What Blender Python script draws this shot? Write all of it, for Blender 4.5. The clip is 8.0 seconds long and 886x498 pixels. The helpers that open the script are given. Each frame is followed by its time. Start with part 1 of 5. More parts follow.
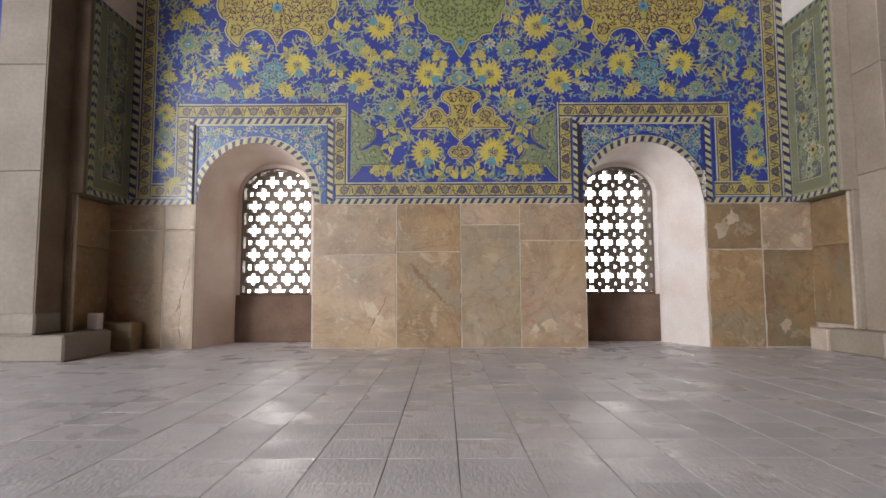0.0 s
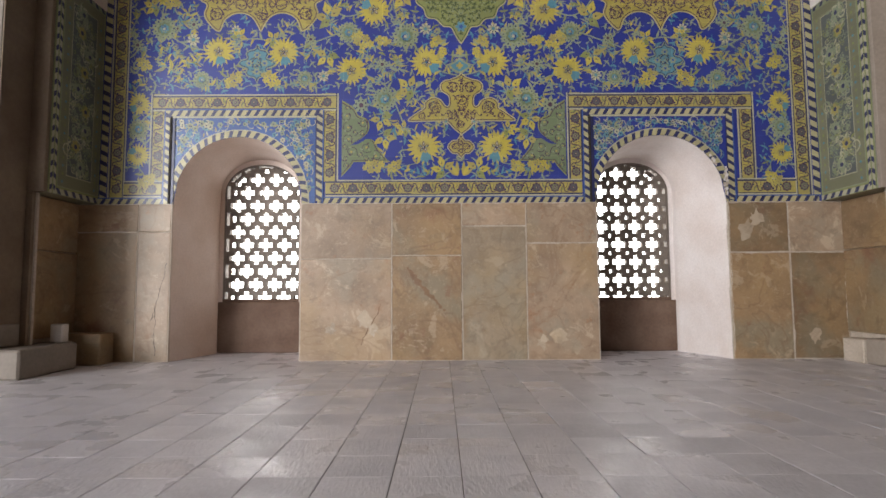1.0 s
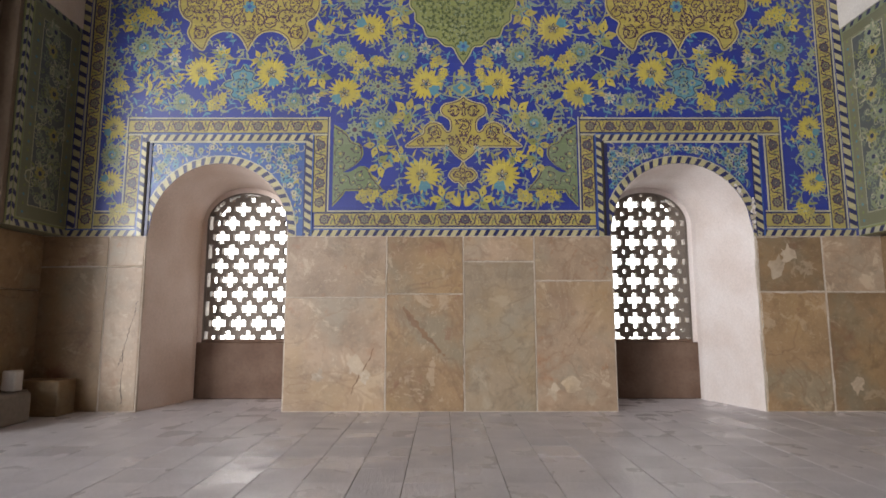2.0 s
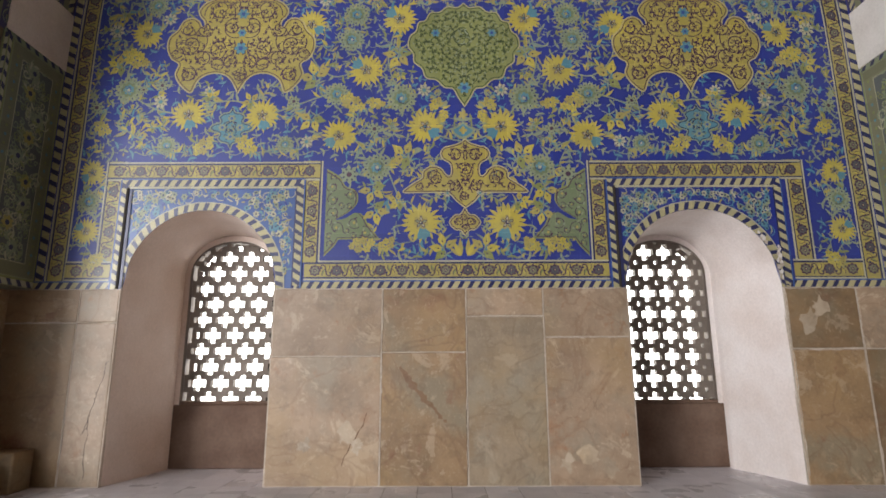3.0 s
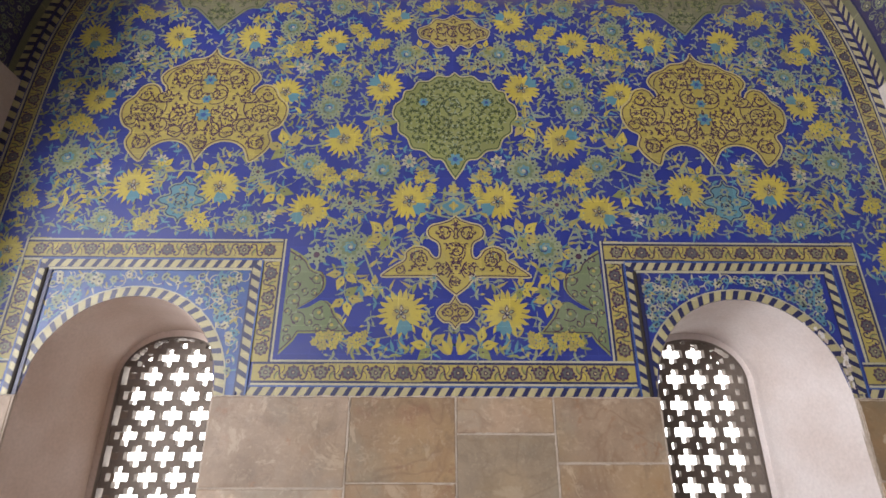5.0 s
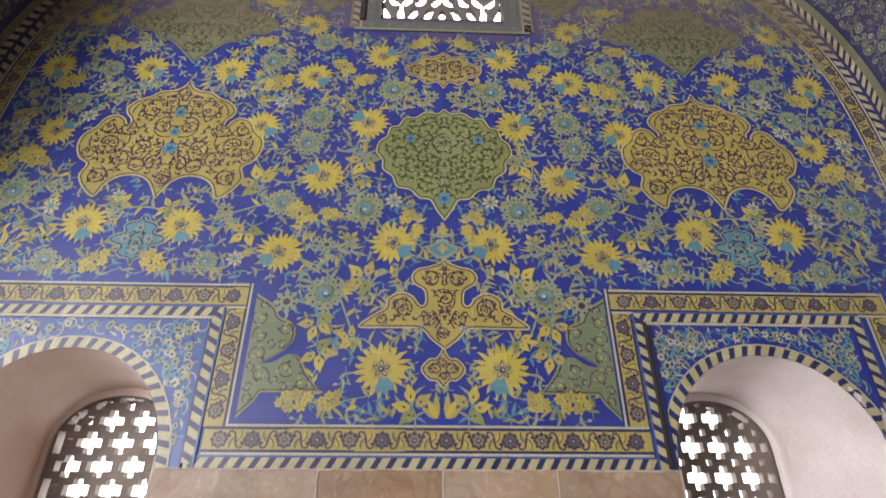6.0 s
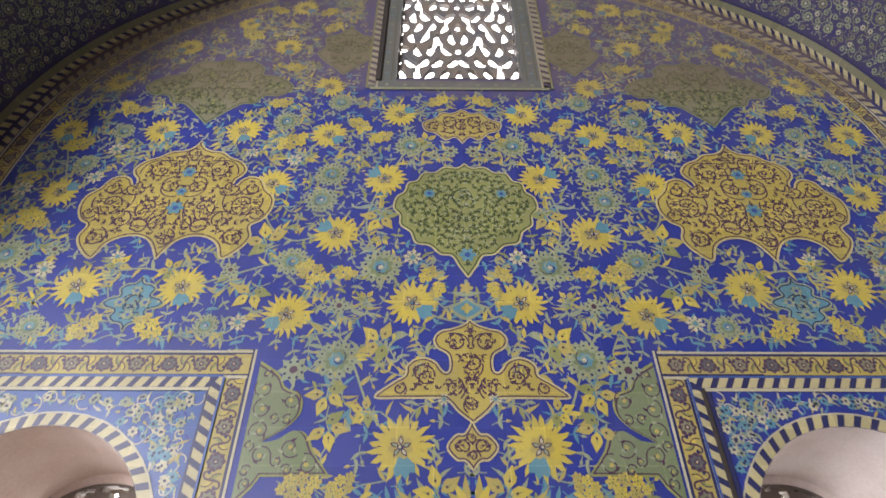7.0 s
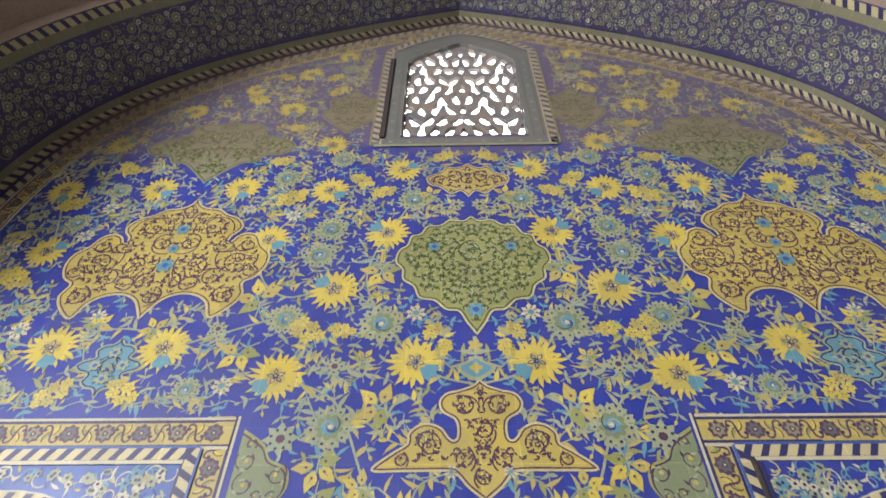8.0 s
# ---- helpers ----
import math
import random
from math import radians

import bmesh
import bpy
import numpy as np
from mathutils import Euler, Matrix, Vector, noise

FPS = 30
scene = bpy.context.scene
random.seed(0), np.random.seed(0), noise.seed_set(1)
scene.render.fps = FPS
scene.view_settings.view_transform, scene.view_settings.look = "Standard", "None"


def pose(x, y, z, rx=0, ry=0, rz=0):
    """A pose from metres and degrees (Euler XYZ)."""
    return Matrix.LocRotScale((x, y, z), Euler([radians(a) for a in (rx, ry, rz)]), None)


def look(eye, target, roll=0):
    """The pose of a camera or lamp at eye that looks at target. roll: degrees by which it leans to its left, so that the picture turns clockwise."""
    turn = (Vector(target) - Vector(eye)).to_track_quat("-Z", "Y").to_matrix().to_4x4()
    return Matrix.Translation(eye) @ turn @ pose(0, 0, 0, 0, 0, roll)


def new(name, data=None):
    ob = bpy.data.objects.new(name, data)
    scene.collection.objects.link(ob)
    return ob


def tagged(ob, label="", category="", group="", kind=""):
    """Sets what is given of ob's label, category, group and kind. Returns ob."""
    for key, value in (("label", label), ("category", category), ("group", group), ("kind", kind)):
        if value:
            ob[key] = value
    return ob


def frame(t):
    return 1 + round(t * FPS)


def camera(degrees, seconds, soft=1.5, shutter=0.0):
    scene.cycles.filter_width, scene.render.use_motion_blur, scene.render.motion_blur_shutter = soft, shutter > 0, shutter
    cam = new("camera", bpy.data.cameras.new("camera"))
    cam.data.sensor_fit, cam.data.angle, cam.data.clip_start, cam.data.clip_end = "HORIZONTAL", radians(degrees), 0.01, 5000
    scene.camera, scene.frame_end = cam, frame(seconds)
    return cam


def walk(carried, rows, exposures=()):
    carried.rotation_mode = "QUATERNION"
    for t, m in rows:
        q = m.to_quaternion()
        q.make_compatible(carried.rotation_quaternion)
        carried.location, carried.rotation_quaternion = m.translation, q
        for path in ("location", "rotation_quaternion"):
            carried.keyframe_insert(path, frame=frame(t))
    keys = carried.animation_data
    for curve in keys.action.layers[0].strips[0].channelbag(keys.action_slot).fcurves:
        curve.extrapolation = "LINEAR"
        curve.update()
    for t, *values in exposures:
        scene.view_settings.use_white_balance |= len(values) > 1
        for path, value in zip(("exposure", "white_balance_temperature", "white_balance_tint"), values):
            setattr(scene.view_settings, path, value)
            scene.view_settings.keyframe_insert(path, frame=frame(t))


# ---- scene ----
cam = camera(78.4, 8.0, soft=1.6, shutter=0.4)
PATH = [
    (0, (-0.216, 2.058, 0.692), (-0.221, 4.052, 0.847), -0.2),
    (0.5, (-0.246, 2.36, 0.764), (-0.245, 4.355, 0.911), -0.3),
    (1, (-0.245, 2.669, 0.791), (-0.24, 4.663, 0.943), -0.3),
    (2.3, (-0.229, 3.429, 1.047), (-0.228, 5.409, 1.33), -0.0),
    (2.5, (-0.251, 3.516, 1.075), (-0.245, 5.492, 1.387), -0.2),
    (3, (-0.234, 3.758, 1.139), (-0.233, 5.717, 1.543), -0.2),
    (3.5, (-0.221, 4.031, 1.215), (-0.22, 5.967, 1.715), -0.2),
    (4, (-0.196, 4.302, 1.239), (-0.192, 6.207, 1.848), -0.1),
    (4.5, (-0.154, 4.568, 1.278), (-0.151, 6.438, 1.987), -0.1),
    (4.7, (-0.158, 4.665, 1.269), (-0.149, 6.525, 2.006), -0.0),
    (5.8, (-0.122, 5.274, 1.354), (-0.066, 7.049, 2.272), 0.1),
    (6, (-0.149, 5.362, 1.399), (-0.083, 7.111, 2.367), -0.0),
    (6.5, (-0.193, 5.588, 1.44), (-0.152, 7.264, 2.53), -0.1),
    (7, (-0.223, 5.83, 1.481), (-0.207, 7.421, 2.693), -0.1),
    (7.5, (-0.195, 6.048, 1.506), (-0.202, 7.551, 2.826), -0.1),
    (8, (-0.176, 6.225, 1.544), (-0.201, 7.624, 2.973), 0.1),
]
EXPOSURES = ((0.0, -0.53, 6500, 10), (3.0, -0.6, 6500, 10), (4.5, -0.55, 6500, 12), (6.0, -0.44, 6500, 15), (7.0, -0.22, 6500, 15), (8.0, 0.09, 6500, 14))
walk(cam, [(t, look(eye, target, roll)) for t, eye, target, roll in PATH], EXPOSURES)

# ---- light ----
world = bpy.data.worlds.new("world")
scene.world = world
world.use_nodes = True
wn = world.node_tree.nodes
sky = wn.new("ShaderNodeTexSky")
sky.sky_type, sky.sun_disc = "NISHITA", False
sky.sun_elevation, sky.sun_rotation = radians(50), radians(200)
wn["Background"].inputs["Strength"].default_value = 0.12
world.node_tree.links.new(sky.outputs[0], wn["Background"].inputs[0])


def area(name, m, w, h, power, colour):
    d = bpy.data.lights.new(name, "AREA")
    d.shape, d.size, d.size_y, d.energy, d.color = "RECTANGLE", w, h, power, colour
    ob = new(name, d)
    ob.matrix_world = m
    return ob


# daylight standing in the tall side portal that opens on the sunlit court
area("portal_light", look((-13.3, -6.0, 3.3), (0.5, 9.5, 1.0)), 5.2, 6.0, 4800, (0.985, 0.978, 0.985))
# added fill from an unseen high opening, to brighten the floor
area("floor_fill_light", look((-13.3, -6.0, 8.4), (-1.0, 5.0, 0.0)), 5.2, 2.6, 820, (0.95, 0.965, 1.0))
# the farther opening in the rear wall
area("courtyard_light", look((-9.85, -9.5, 3.4), (0.0, 6.0, 2.5)), 5.8, 5.8, 1000, (0.95, 0.96, 1.0))

# ---- materials ----


def material(name, colour, rough=0.5, second=None, scale=3.0, amount=0.5, fine=60.0, fine_amount=0.15, bump=0.02,
             vary=0.0, island=False, ripple=0.0, metal=0.0, spec=0.5, veins=None, joints=None, detail=6.0, dusty=0.5):
    """A surface of two colours mixed by large stains, with fine grain, relief and, if asked, veins or tile joints."""
    m = bpy.data.materials.new(name)
    m.use_nodes = True
    n, l = m.node_tree.nodes, m.node_tree.links
    b = n["Principled BSDF"]
    b.inputs["Roughness"].default_value, b.inputs["Metallic"].default_value = rough, metal
    b.inputs["Specular IOR Level"].default_value = spec
    second = second or tuple(c * 0.6 for c in colour)
    geo = n.new("ShaderNodeNewGeometry")
    place = geo.outputs["Position"]
    if vary:
        info = n.new("ShaderNodeObjectInfo")
        rnd = geo.outputs["Random Per Island"] if island else info.outputs["Random"]
        shift = n.new("ShaderNodeVectorMath")
        shift.operation = "ADD"
        mul = n.new("ShaderNodeMath")
        mul.operation, mul.inputs[1].default_value = "MULTIPLY", 37.0
        l.new(rnd, mul.inputs[0])
        l.new(geo.outputs["Position"], shift.inputs[0])
        l.new(mul.outputs[0], shift.inputs[1])
        place = shift.outputs[0]
    big, small = n.new("ShaderNodeTexNoise"), n.new("ShaderNodeTexNoise")
    for tex, s, d in ((big, scale, detail), (small, fine, 3.0)):
        tex.inputs["Scale"].default_value, tex.inputs["Detail"].default_value = s, d
        l.new(place, tex.inputs["Vector"])
    ramp = n.new("ShaderNodeMapRange")
    ramp.inputs["From Min"].default_value, ramp.inputs["From Max"].default_value = 0.35, 0.68
    ramp.inputs["To Max"].default_value = amount
    l.new(big.outputs["Fac"], ramp.inputs["Value"])
    mix = n.new("ShaderNodeMix")
    mix.data_type = "RGBA"
    mix.inputs["A"].default_value, mix.inputs["B"].default_value = (*colour, 1), (*second, 1)
    l.new(ramp.outputs[0], mix.inputs["Factor"])
    out = mix.outputs["Result"]
    if vary:
        hsv = n.new("ShaderNodeHueSaturation")
        val = n.new("ShaderNodeMapRange")
        val.inputs["To Min"].default_value, val.inputs["To Max"].default_value = 1 - vary, 1 + vary
        l.new(rnd, val.inputs["Value"])
        l.new(val.outputs[0], hsv.inputs["Value"])
        l.new(out, hsv.inputs["Color"])
        out = hsv.outputs[0]
    grain = n.new("ShaderNodeMix")
    grain.data_type, grain.blend_type = "RGBA", "MULTIPLY"
    grain.inputs["Factor"].default_value = fine_amount
    l.new(out, grain.inputs["A"])
    l.new(small.outputs["Fac"], grain.inputs["B"])
    out = grain.outputs["Result"]
    height = small.outputs["Fac"]
    if veins:
        v = n.new("ShaderNodeTexNoise")
        v.inputs["Scale"].default_value, v.inputs["Detail"].default_value, v.inputs["Distortion"].default_value = veins[1], 4.0, 1.6
        l.new(place, v.inputs["Vector"])
        near = n.new("ShaderNodeMath")
        near.operation, near.inputs[1].default_value = "SUBTRACT", 0.5
        l.new(v.outputs["Fac"], near.inputs[0])
        ab = n.new("ShaderNodeMath")
        ab.operation = "ABSOLUTE"
        l.new(near.outputs[0], ab.inputs[0])
        line = n.new("ShaderNodeMapRange")
        line.inputs["From Min"].default_value, line.inputs["From Max"].default_value = 0.0, veins[2]
        line.inputs["To Min"].default_value, line.inputs["To Max"].default_value = veins[3], 0.0
        l.new(ab.outputs[0], line.inputs["Value"])
        vm = n.new("ShaderNodeMix")
        vm.data_type = "RGBA"
        vm.inputs["B"].default_value = (*veins[0], 1)
        l.new(line.outputs[0], vm.inputs["Factor"])
        l.new(out, vm.inputs["A"])
        out = vm.outputs["Result"]
    if joints:
        sep, comb = n.new("ShaderNodeSeparateXYZ"), n.new("ShaderNodeCombineXYZ")
        l.new(geo.outputs["Position"], sep.inputs[0])
        l.new(sep.outputs["X"], comb.inputs["X"])
        l.new(sep.outputs["Z"], comb.inputs["Y"])
        br = n.new("ShaderNodeTexBrick")
        br.offset, br.inputs["Scale"].default_value = 0.0, 1.0
        br.inputs["Brick Width"].default_value, br.inputs["Row Height"].default_value = joints, joints
        br.inputs["Mortar Size"].default_value, br.inputs["Mortar Smooth"].default_value = 0.0022, 0.6
        br.inputs["Color1"].default_value, br.inputs["Color2"].default_value = (1, 1, 1, 1), (0.80, 0.80, 0.80, 1)
        br.inputs["Mortar"].default_value = (1.45, 1.4, 1.25, 1)
        l.new(comb.outputs[0], br.inputs["Vector"])
        jm = n.new("ShaderNodeMix")
        jm.data_type, jm.blend_type = "RGBA", "MULTIPLY"
        jm.inputs["Factor"].default_value = 0.8
        l.new(out, jm.inputs["A"])
        l.new(br.outputs["Color"], jm.inputs["B"])
        out = jm.outputs["Result"]
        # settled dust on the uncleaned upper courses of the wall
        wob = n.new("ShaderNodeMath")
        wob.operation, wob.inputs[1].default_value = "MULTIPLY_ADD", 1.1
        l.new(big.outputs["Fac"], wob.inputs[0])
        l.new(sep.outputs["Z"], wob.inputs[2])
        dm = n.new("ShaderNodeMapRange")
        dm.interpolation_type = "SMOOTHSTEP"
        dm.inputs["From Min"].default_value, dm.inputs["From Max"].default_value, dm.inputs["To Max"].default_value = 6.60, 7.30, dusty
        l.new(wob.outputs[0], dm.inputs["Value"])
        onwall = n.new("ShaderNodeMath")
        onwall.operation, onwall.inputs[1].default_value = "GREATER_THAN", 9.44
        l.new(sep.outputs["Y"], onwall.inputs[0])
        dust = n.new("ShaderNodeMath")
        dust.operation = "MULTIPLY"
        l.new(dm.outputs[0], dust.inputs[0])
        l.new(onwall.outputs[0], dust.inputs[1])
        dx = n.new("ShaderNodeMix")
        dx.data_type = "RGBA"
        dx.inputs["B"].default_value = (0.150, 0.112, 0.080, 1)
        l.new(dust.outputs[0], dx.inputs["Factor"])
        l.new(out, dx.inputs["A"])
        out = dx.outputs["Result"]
    l.new(out, b.inputs["Base Color"])
    rr = n.new("ShaderNodeMapRange")
    rr.inputs["To Min"].default_value, rr.inputs["To Max"].default_value = max(rough - 0.12, 0.04), min(rough + 0.15, 1)
    if ripple:
        # trodden patches polished almost wet
        rr.inputs["From Min"].default_value, rr.inputs["From Max"].default_value = 0.36, 0.62
        rr.inputs["To Min"].default_value, rr.inputs["To Max"].default_value = rough - 0.16, rough + 0.16
    l.new(big.outputs["Fac"], rr.inputs["Value"])
    l.new(rr.outputs[0], b.inputs["Roughness"])
    if bump:
        bp = n.new("ShaderNodeBump")
        bp.inputs["Strength"].default_value, bp.inputs["Distance"].default_value = 0.6, bump
        add = n.new("ShaderNodeMath")
        add.operation = "ADD"
        l.new(height, add.inputs[0])
        l.new(big.outputs["Fac"], add.inputs[1])
        if ripple:
            stretch, rip = n.new("ShaderNodeVectorMath"), n.new("ShaderNodeTexNoise")
            stretch.operation, stretch.inputs[1].default_value = "MULTIPLY", (1.0, 0.28, 1.0)
            rip.inputs["Scale"].default_value, rip.inputs["Detail"].default_value, rip.inputs["Distortion"].default_value = 70.0, 2.0, 0.8
            l.new(place, stretch.inputs[0])
            l.new(stretch.outputs[0], rip.inputs["Vector"])
            more = n.new("ShaderNodeMath")
            more.operation, more.inputs[1].default_value = "MULTIPLY_ADD", ripple
            l.new(rip.outputs["Fac"], more.inputs[0])
            l.new(add.outputs[0], more.inputs[2])
            add = more
        l.new(add.outputs[0], bp.inputs["Height"])
        l.new(bp.outputs[0], b.inputs["Normal"])
    return m


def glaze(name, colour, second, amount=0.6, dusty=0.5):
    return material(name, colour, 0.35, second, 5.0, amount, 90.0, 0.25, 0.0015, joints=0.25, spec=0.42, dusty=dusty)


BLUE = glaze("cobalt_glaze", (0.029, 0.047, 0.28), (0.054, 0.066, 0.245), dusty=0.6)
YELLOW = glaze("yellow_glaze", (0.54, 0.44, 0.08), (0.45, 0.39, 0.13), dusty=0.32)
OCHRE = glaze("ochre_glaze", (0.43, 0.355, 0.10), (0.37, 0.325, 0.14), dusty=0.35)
OLIVE = glaze("olive_glaze", (0.25, 0.275, 0.095), (0.27, 0.285, 0.13))
GREEN = glaze("green_glaze", (0.185, 0.235, 0.125), (0.22, 0.25, 0.16))
TEAL = glaze("turquoise_glaze", (0.10, 0.26, 0.34), (0.15, 0.28, 0.30))
SAGE = glaze("sage_glaze", (0.30, 0.33, 0.20), (0.22, 0.29, 0.23))
CREAM = glaze("cream_glaze", (0.50, 0.47, 0.32), (0.40, 0.39, 0.29))
PURPLE = glaze("manganese_glaze", (0.085, 0.045, 0.085), (0.11, 0.07, 0.09))
NAVY = glaze("dark_blue_glaze", (0.032, 0.038, 0.12), (0.045, 0.042, 0.09))
SKYBLUE = glaze("pale_blue_glaze", (0.055, 0.12, 0.34), (0.05, 0.085, 0.28))
SOFFIT = glaze("soffit_blue_glaze", (0.055, 0.05, 0.15), (0.085, 0.07, 0.12))
GREYTILE = glaze("grey_green_glaze", (0.20, 0.20, 0.12), (0.24, 0.235, 0.17))
GOLDEN = glaze("golden_glaze", (0.44, 0.36, 0.085), (0.38, 0.33, 0.12))
ROPETILE = glaze("straw_glaze", (0.50, 0.445, 0.235), (0.42, 0.385, 0.24))
DKGREEN = glaze("dark_green_glaze", (0.075, 0.10, 0.045), (0.09, 0.11, 0.06))
GREYFIELD = glaze("slate_glaze", (0.10, 0.11, 0.115), (0.14, 0.15, 0.15))
TILES = (BLUE, YELLOW, OCHRE, OLIVE, GREEN, TEAL, SAGE, CREAM, PURPLE, NAVY, SKYBLUE, GREYTILE, GREYFIELD, DKGREEN, GOLDEN, ROPETILE)
BLU, YEL, OCH, OLI, GRE, TEA, SAG, CRE, PUR, NAV, PAL, GRT, GRF, DKG, GOL, ROP = range(16)



def stone(name, base, pale, rust, grey, rough=0.38, seed=0.0, ochre=(0.36, 0.235, 0.10)):
    """Old dado stone: cloudy base, sharp-edged pale and rusty patches, grey stains, thin cracks and pitting."""
    m = bpy.data.materials.new(name)
    m.use_nodes = True
    n, l = m.node_tree.nodes, m.node_tree.links
    b = n["Principled BSDF"]
    geo, info = n.new("ShaderNodeNewGeometry"), n.new("ShaderNodeObjectInfo")
    mul, shift = n.new("ShaderNodeMath"), n.new("ShaderNodeVectorMath")
    mul.operation, mul.inputs[1].default_value, shift.operation = "MULTIPLY", 53.0 + seed, "ADD"
    l.new(info.outputs["Random"], mul.inputs[0])
    l.new(geo.outputs["Position"], shift.inputs[0])
    l.new(mul.outputs[0], shift.inputs[1])

    def cloud(scale, lo, hi, top, detail=8.0, rough_=0.62, bend=0.0):
        t, r = n.new("ShaderNodeTexNoise"), n.new("ShaderNodeMapRange")
        t.inputs["Scale"].default_value, t.inputs["Detail"].default_value = scale, detail
        t.inputs["Roughness"].default_value, t.inputs["Distortion"].default_value = rough_, bend
        r.inputs["From Min"].default_value, r.inputs["From Max"].default_value, r.inputs["To Max"].default_value = lo, hi, top
        l.new(shift.outputs[0], t.inputs["Vector"])
        l.new(t.outputs["Fac"], r.inputs["Value"])
        return r.outputs[0], t.outputs["Fac"]

    def over(colour, fac, new_colour):
        x = n.new("ShaderNodeMix")
        x.data_type = "RGBA"
        l.new(fac, x.inputs["Factor"])
        if isinstance(colour, tuple):
            x.inputs["A"].default_value = (*colour, 1)
        else:
            l.new(colour, x.inputs["A"])
        x.inputs["B"].default_value = (*new_colour, 1)
        return x.outputs["Result"]

    soft, raw = cloud(1.9, 0.36, 0.66, 0.9)
    out = over(base, soft, tuple(0.62 * c for c in base))
    out = over(out, cloud(1.3, 0.50, 0.62, 0.75, 6.0)[0], grey)
    out = over(out, cloud(2.3, 0.585, 0.605, 0.50, 9.0, 0.7, 0.6)[0], pale)
    out = over(out, cloud(1.6, 0.60, 0.70, 0.75, 7.0)[0], rust)
    out = over(out, cloud(0.9, 0.52, 0.66, 0.38, 4.0, 0.5)[0], ochre)
    out = over(out, cloud(7.0, 0.54, 0.64, 0.40, 7.0)[0], tuple(0.5 * c for c in base))
    out = over(out, cloud(13.0, 0.55, 0.64, 0.28, 8.0, 0.7, 0.8)[0], pale)
    out = over(out, cloud(4.0, 0.60, 0.66, 0.55, 9.0, 0.72)[0], rust)
    out = over(out, cloud(30.0, 0.60, 0.72, 0.35, 3.0)[0], pale)
    # thin curling rusty outlines between the mineral clouds
    for size, mid_, wide, top in ((1.5, 0.56, 0.022, 0.30), (2.6, 0.42, 0.012, 0.18)):
        raw2 = cloud(size, 0, 1, 1, 2.6, 0.55, 0.9)[1]
        cmp = n.new("ShaderNodeMath")
        cmp.operation, cmp.inputs[1].default_value = "SUBTRACT", mid_
        l.new(raw2, cmp.inputs[0])
        ab = n.new("ShaderNodeMath")
        ab.operation = "ABSOLUTE"
        l.new(cmp.outputs[0], ab.inputs[0])
        ln = n.new("ShaderNodeMapRange")
        ln.inputs["From Max"].default_value, ln.inputs["To Min"].default_value, ln.inputs["To Max"].default_value = wide, top, 0.0
        l.new(ab.outputs[0], ln.inputs["Value"])
        out = over(out, ln.outputs[0], tuple(0.6 * c for c in rust))
    val, mr = n.new("ShaderNodeHueSaturation"), n.new("ShaderNodeMapRange")
    mr.inputs["To Min"].default_value, mr.inputs["To Max"].default_value = 0.86, 1.14
    l.new(info.outputs["Random"], mr.inputs["Value"])
    l.new(mr.outputs[0], val.inputs["Value"])
    l.new(out, val.inputs["Color"])
    l.new(val.outputs[0], b.inputs["Base Color"])
    rr = n.new("ShaderNodeMapRange")
    rr.inputs["To Min"].default_value, rr.inputs["To Max"].default_value = rough - 0.1, rough + 0.25
    l.new(raw, rr.inputs["Value"])
    l.new(rr.outputs[0], b.inputs["Roughness"])
    bp = n.new("ShaderNodeBump")
    bp.inputs["Strength"].default_value, bp.inputs["Distance"].default_value = 0.5, 0.006
    l.new(cloud(9.0, 0.3, 0.7, 1.0, 8.0, 0.7)[0], bp.inputs["Height"])
    l.new(bp.outputs[0], b.inputs["Normal"])
    return m


MARBLE = stone("dado_marble", (0.385, 0.275, 0.185), (0.53, 0.42, 0.30), (0.30, 0.15, 0.075), (0.30, 0.25, 0.185))
MARBLE_RED = stone("dado_marble_reddish", (0.30, 0.195, 0.105), (0.43, 0.33, 0.225), (0.20, 0.09, 0.05), (0.22, 0.185, 0.125), seed=3.0)
STREAK = stone("rust_vein", (0.235, 0.135, 0.07), (0.30, 0.19, 0.11), (0.18, 0.085, 0.045), (0.24, 0.165, 0.105), seed=5.0, ochre=(0.22, 0.12, 0.06))
MARBLE_GREY = stone("dado_marble_grey", (0.36, 0.275, 0.185), (0.44, 0.36, 0.26), (0.27, 0.185, 0.105), (0.30, 0.26, 0.195), seed=7.0)
PALE_STONE = stone("dado_marble_pale", (0.46, 0.36, 0.255), (0.56, 0.47, 0.36), (0.36, 0.24, 0.15), (0.42, 0.34, 0.25), seed=11.0)
MORTAR = material("lime_mortar", (0.66, 0.56, 0.46), 0.85, (0.50, 0.41, 0.32), 6.0, 0.8, 50.0, 0.5, 0.006)
PLASTER = material("niche_plaster", (0.83, 0.765, 0.735), 0.8, (0.72, 0.62, 0.565), 2.2, 0.8, 40.0, 0.25, 0.005)
# browner plaster: stain in the left niche, painted shade on the left patch
PLASTER_STAIN_SHADE = material("stained_shaded_plaster", (0.82, 0.71, 0.64), 0.8, (0.62, 0.47, 0.37), 1.1, 0.9, 40.0, 0.25, 0.005)
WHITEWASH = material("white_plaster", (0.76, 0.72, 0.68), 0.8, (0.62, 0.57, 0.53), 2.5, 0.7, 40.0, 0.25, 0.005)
BROWN = material("stained_plaster", (0.125, 0.066, 0.040), 0.75, (0.21, 0.135, 0.095), 3.0, 0.9, 30.0, 0.4, 0.008)
# brown for the left pier's inner side, its shade put into the colour
SHADED_SIDE_BROWN = material("shaded_pier_brown", (0.22, 0.16, 0.105), 0.7, (0.13, 0.085, 0.055), 1.3, 0.9, 25.0, 0.35, 0.006, detail=8.0)
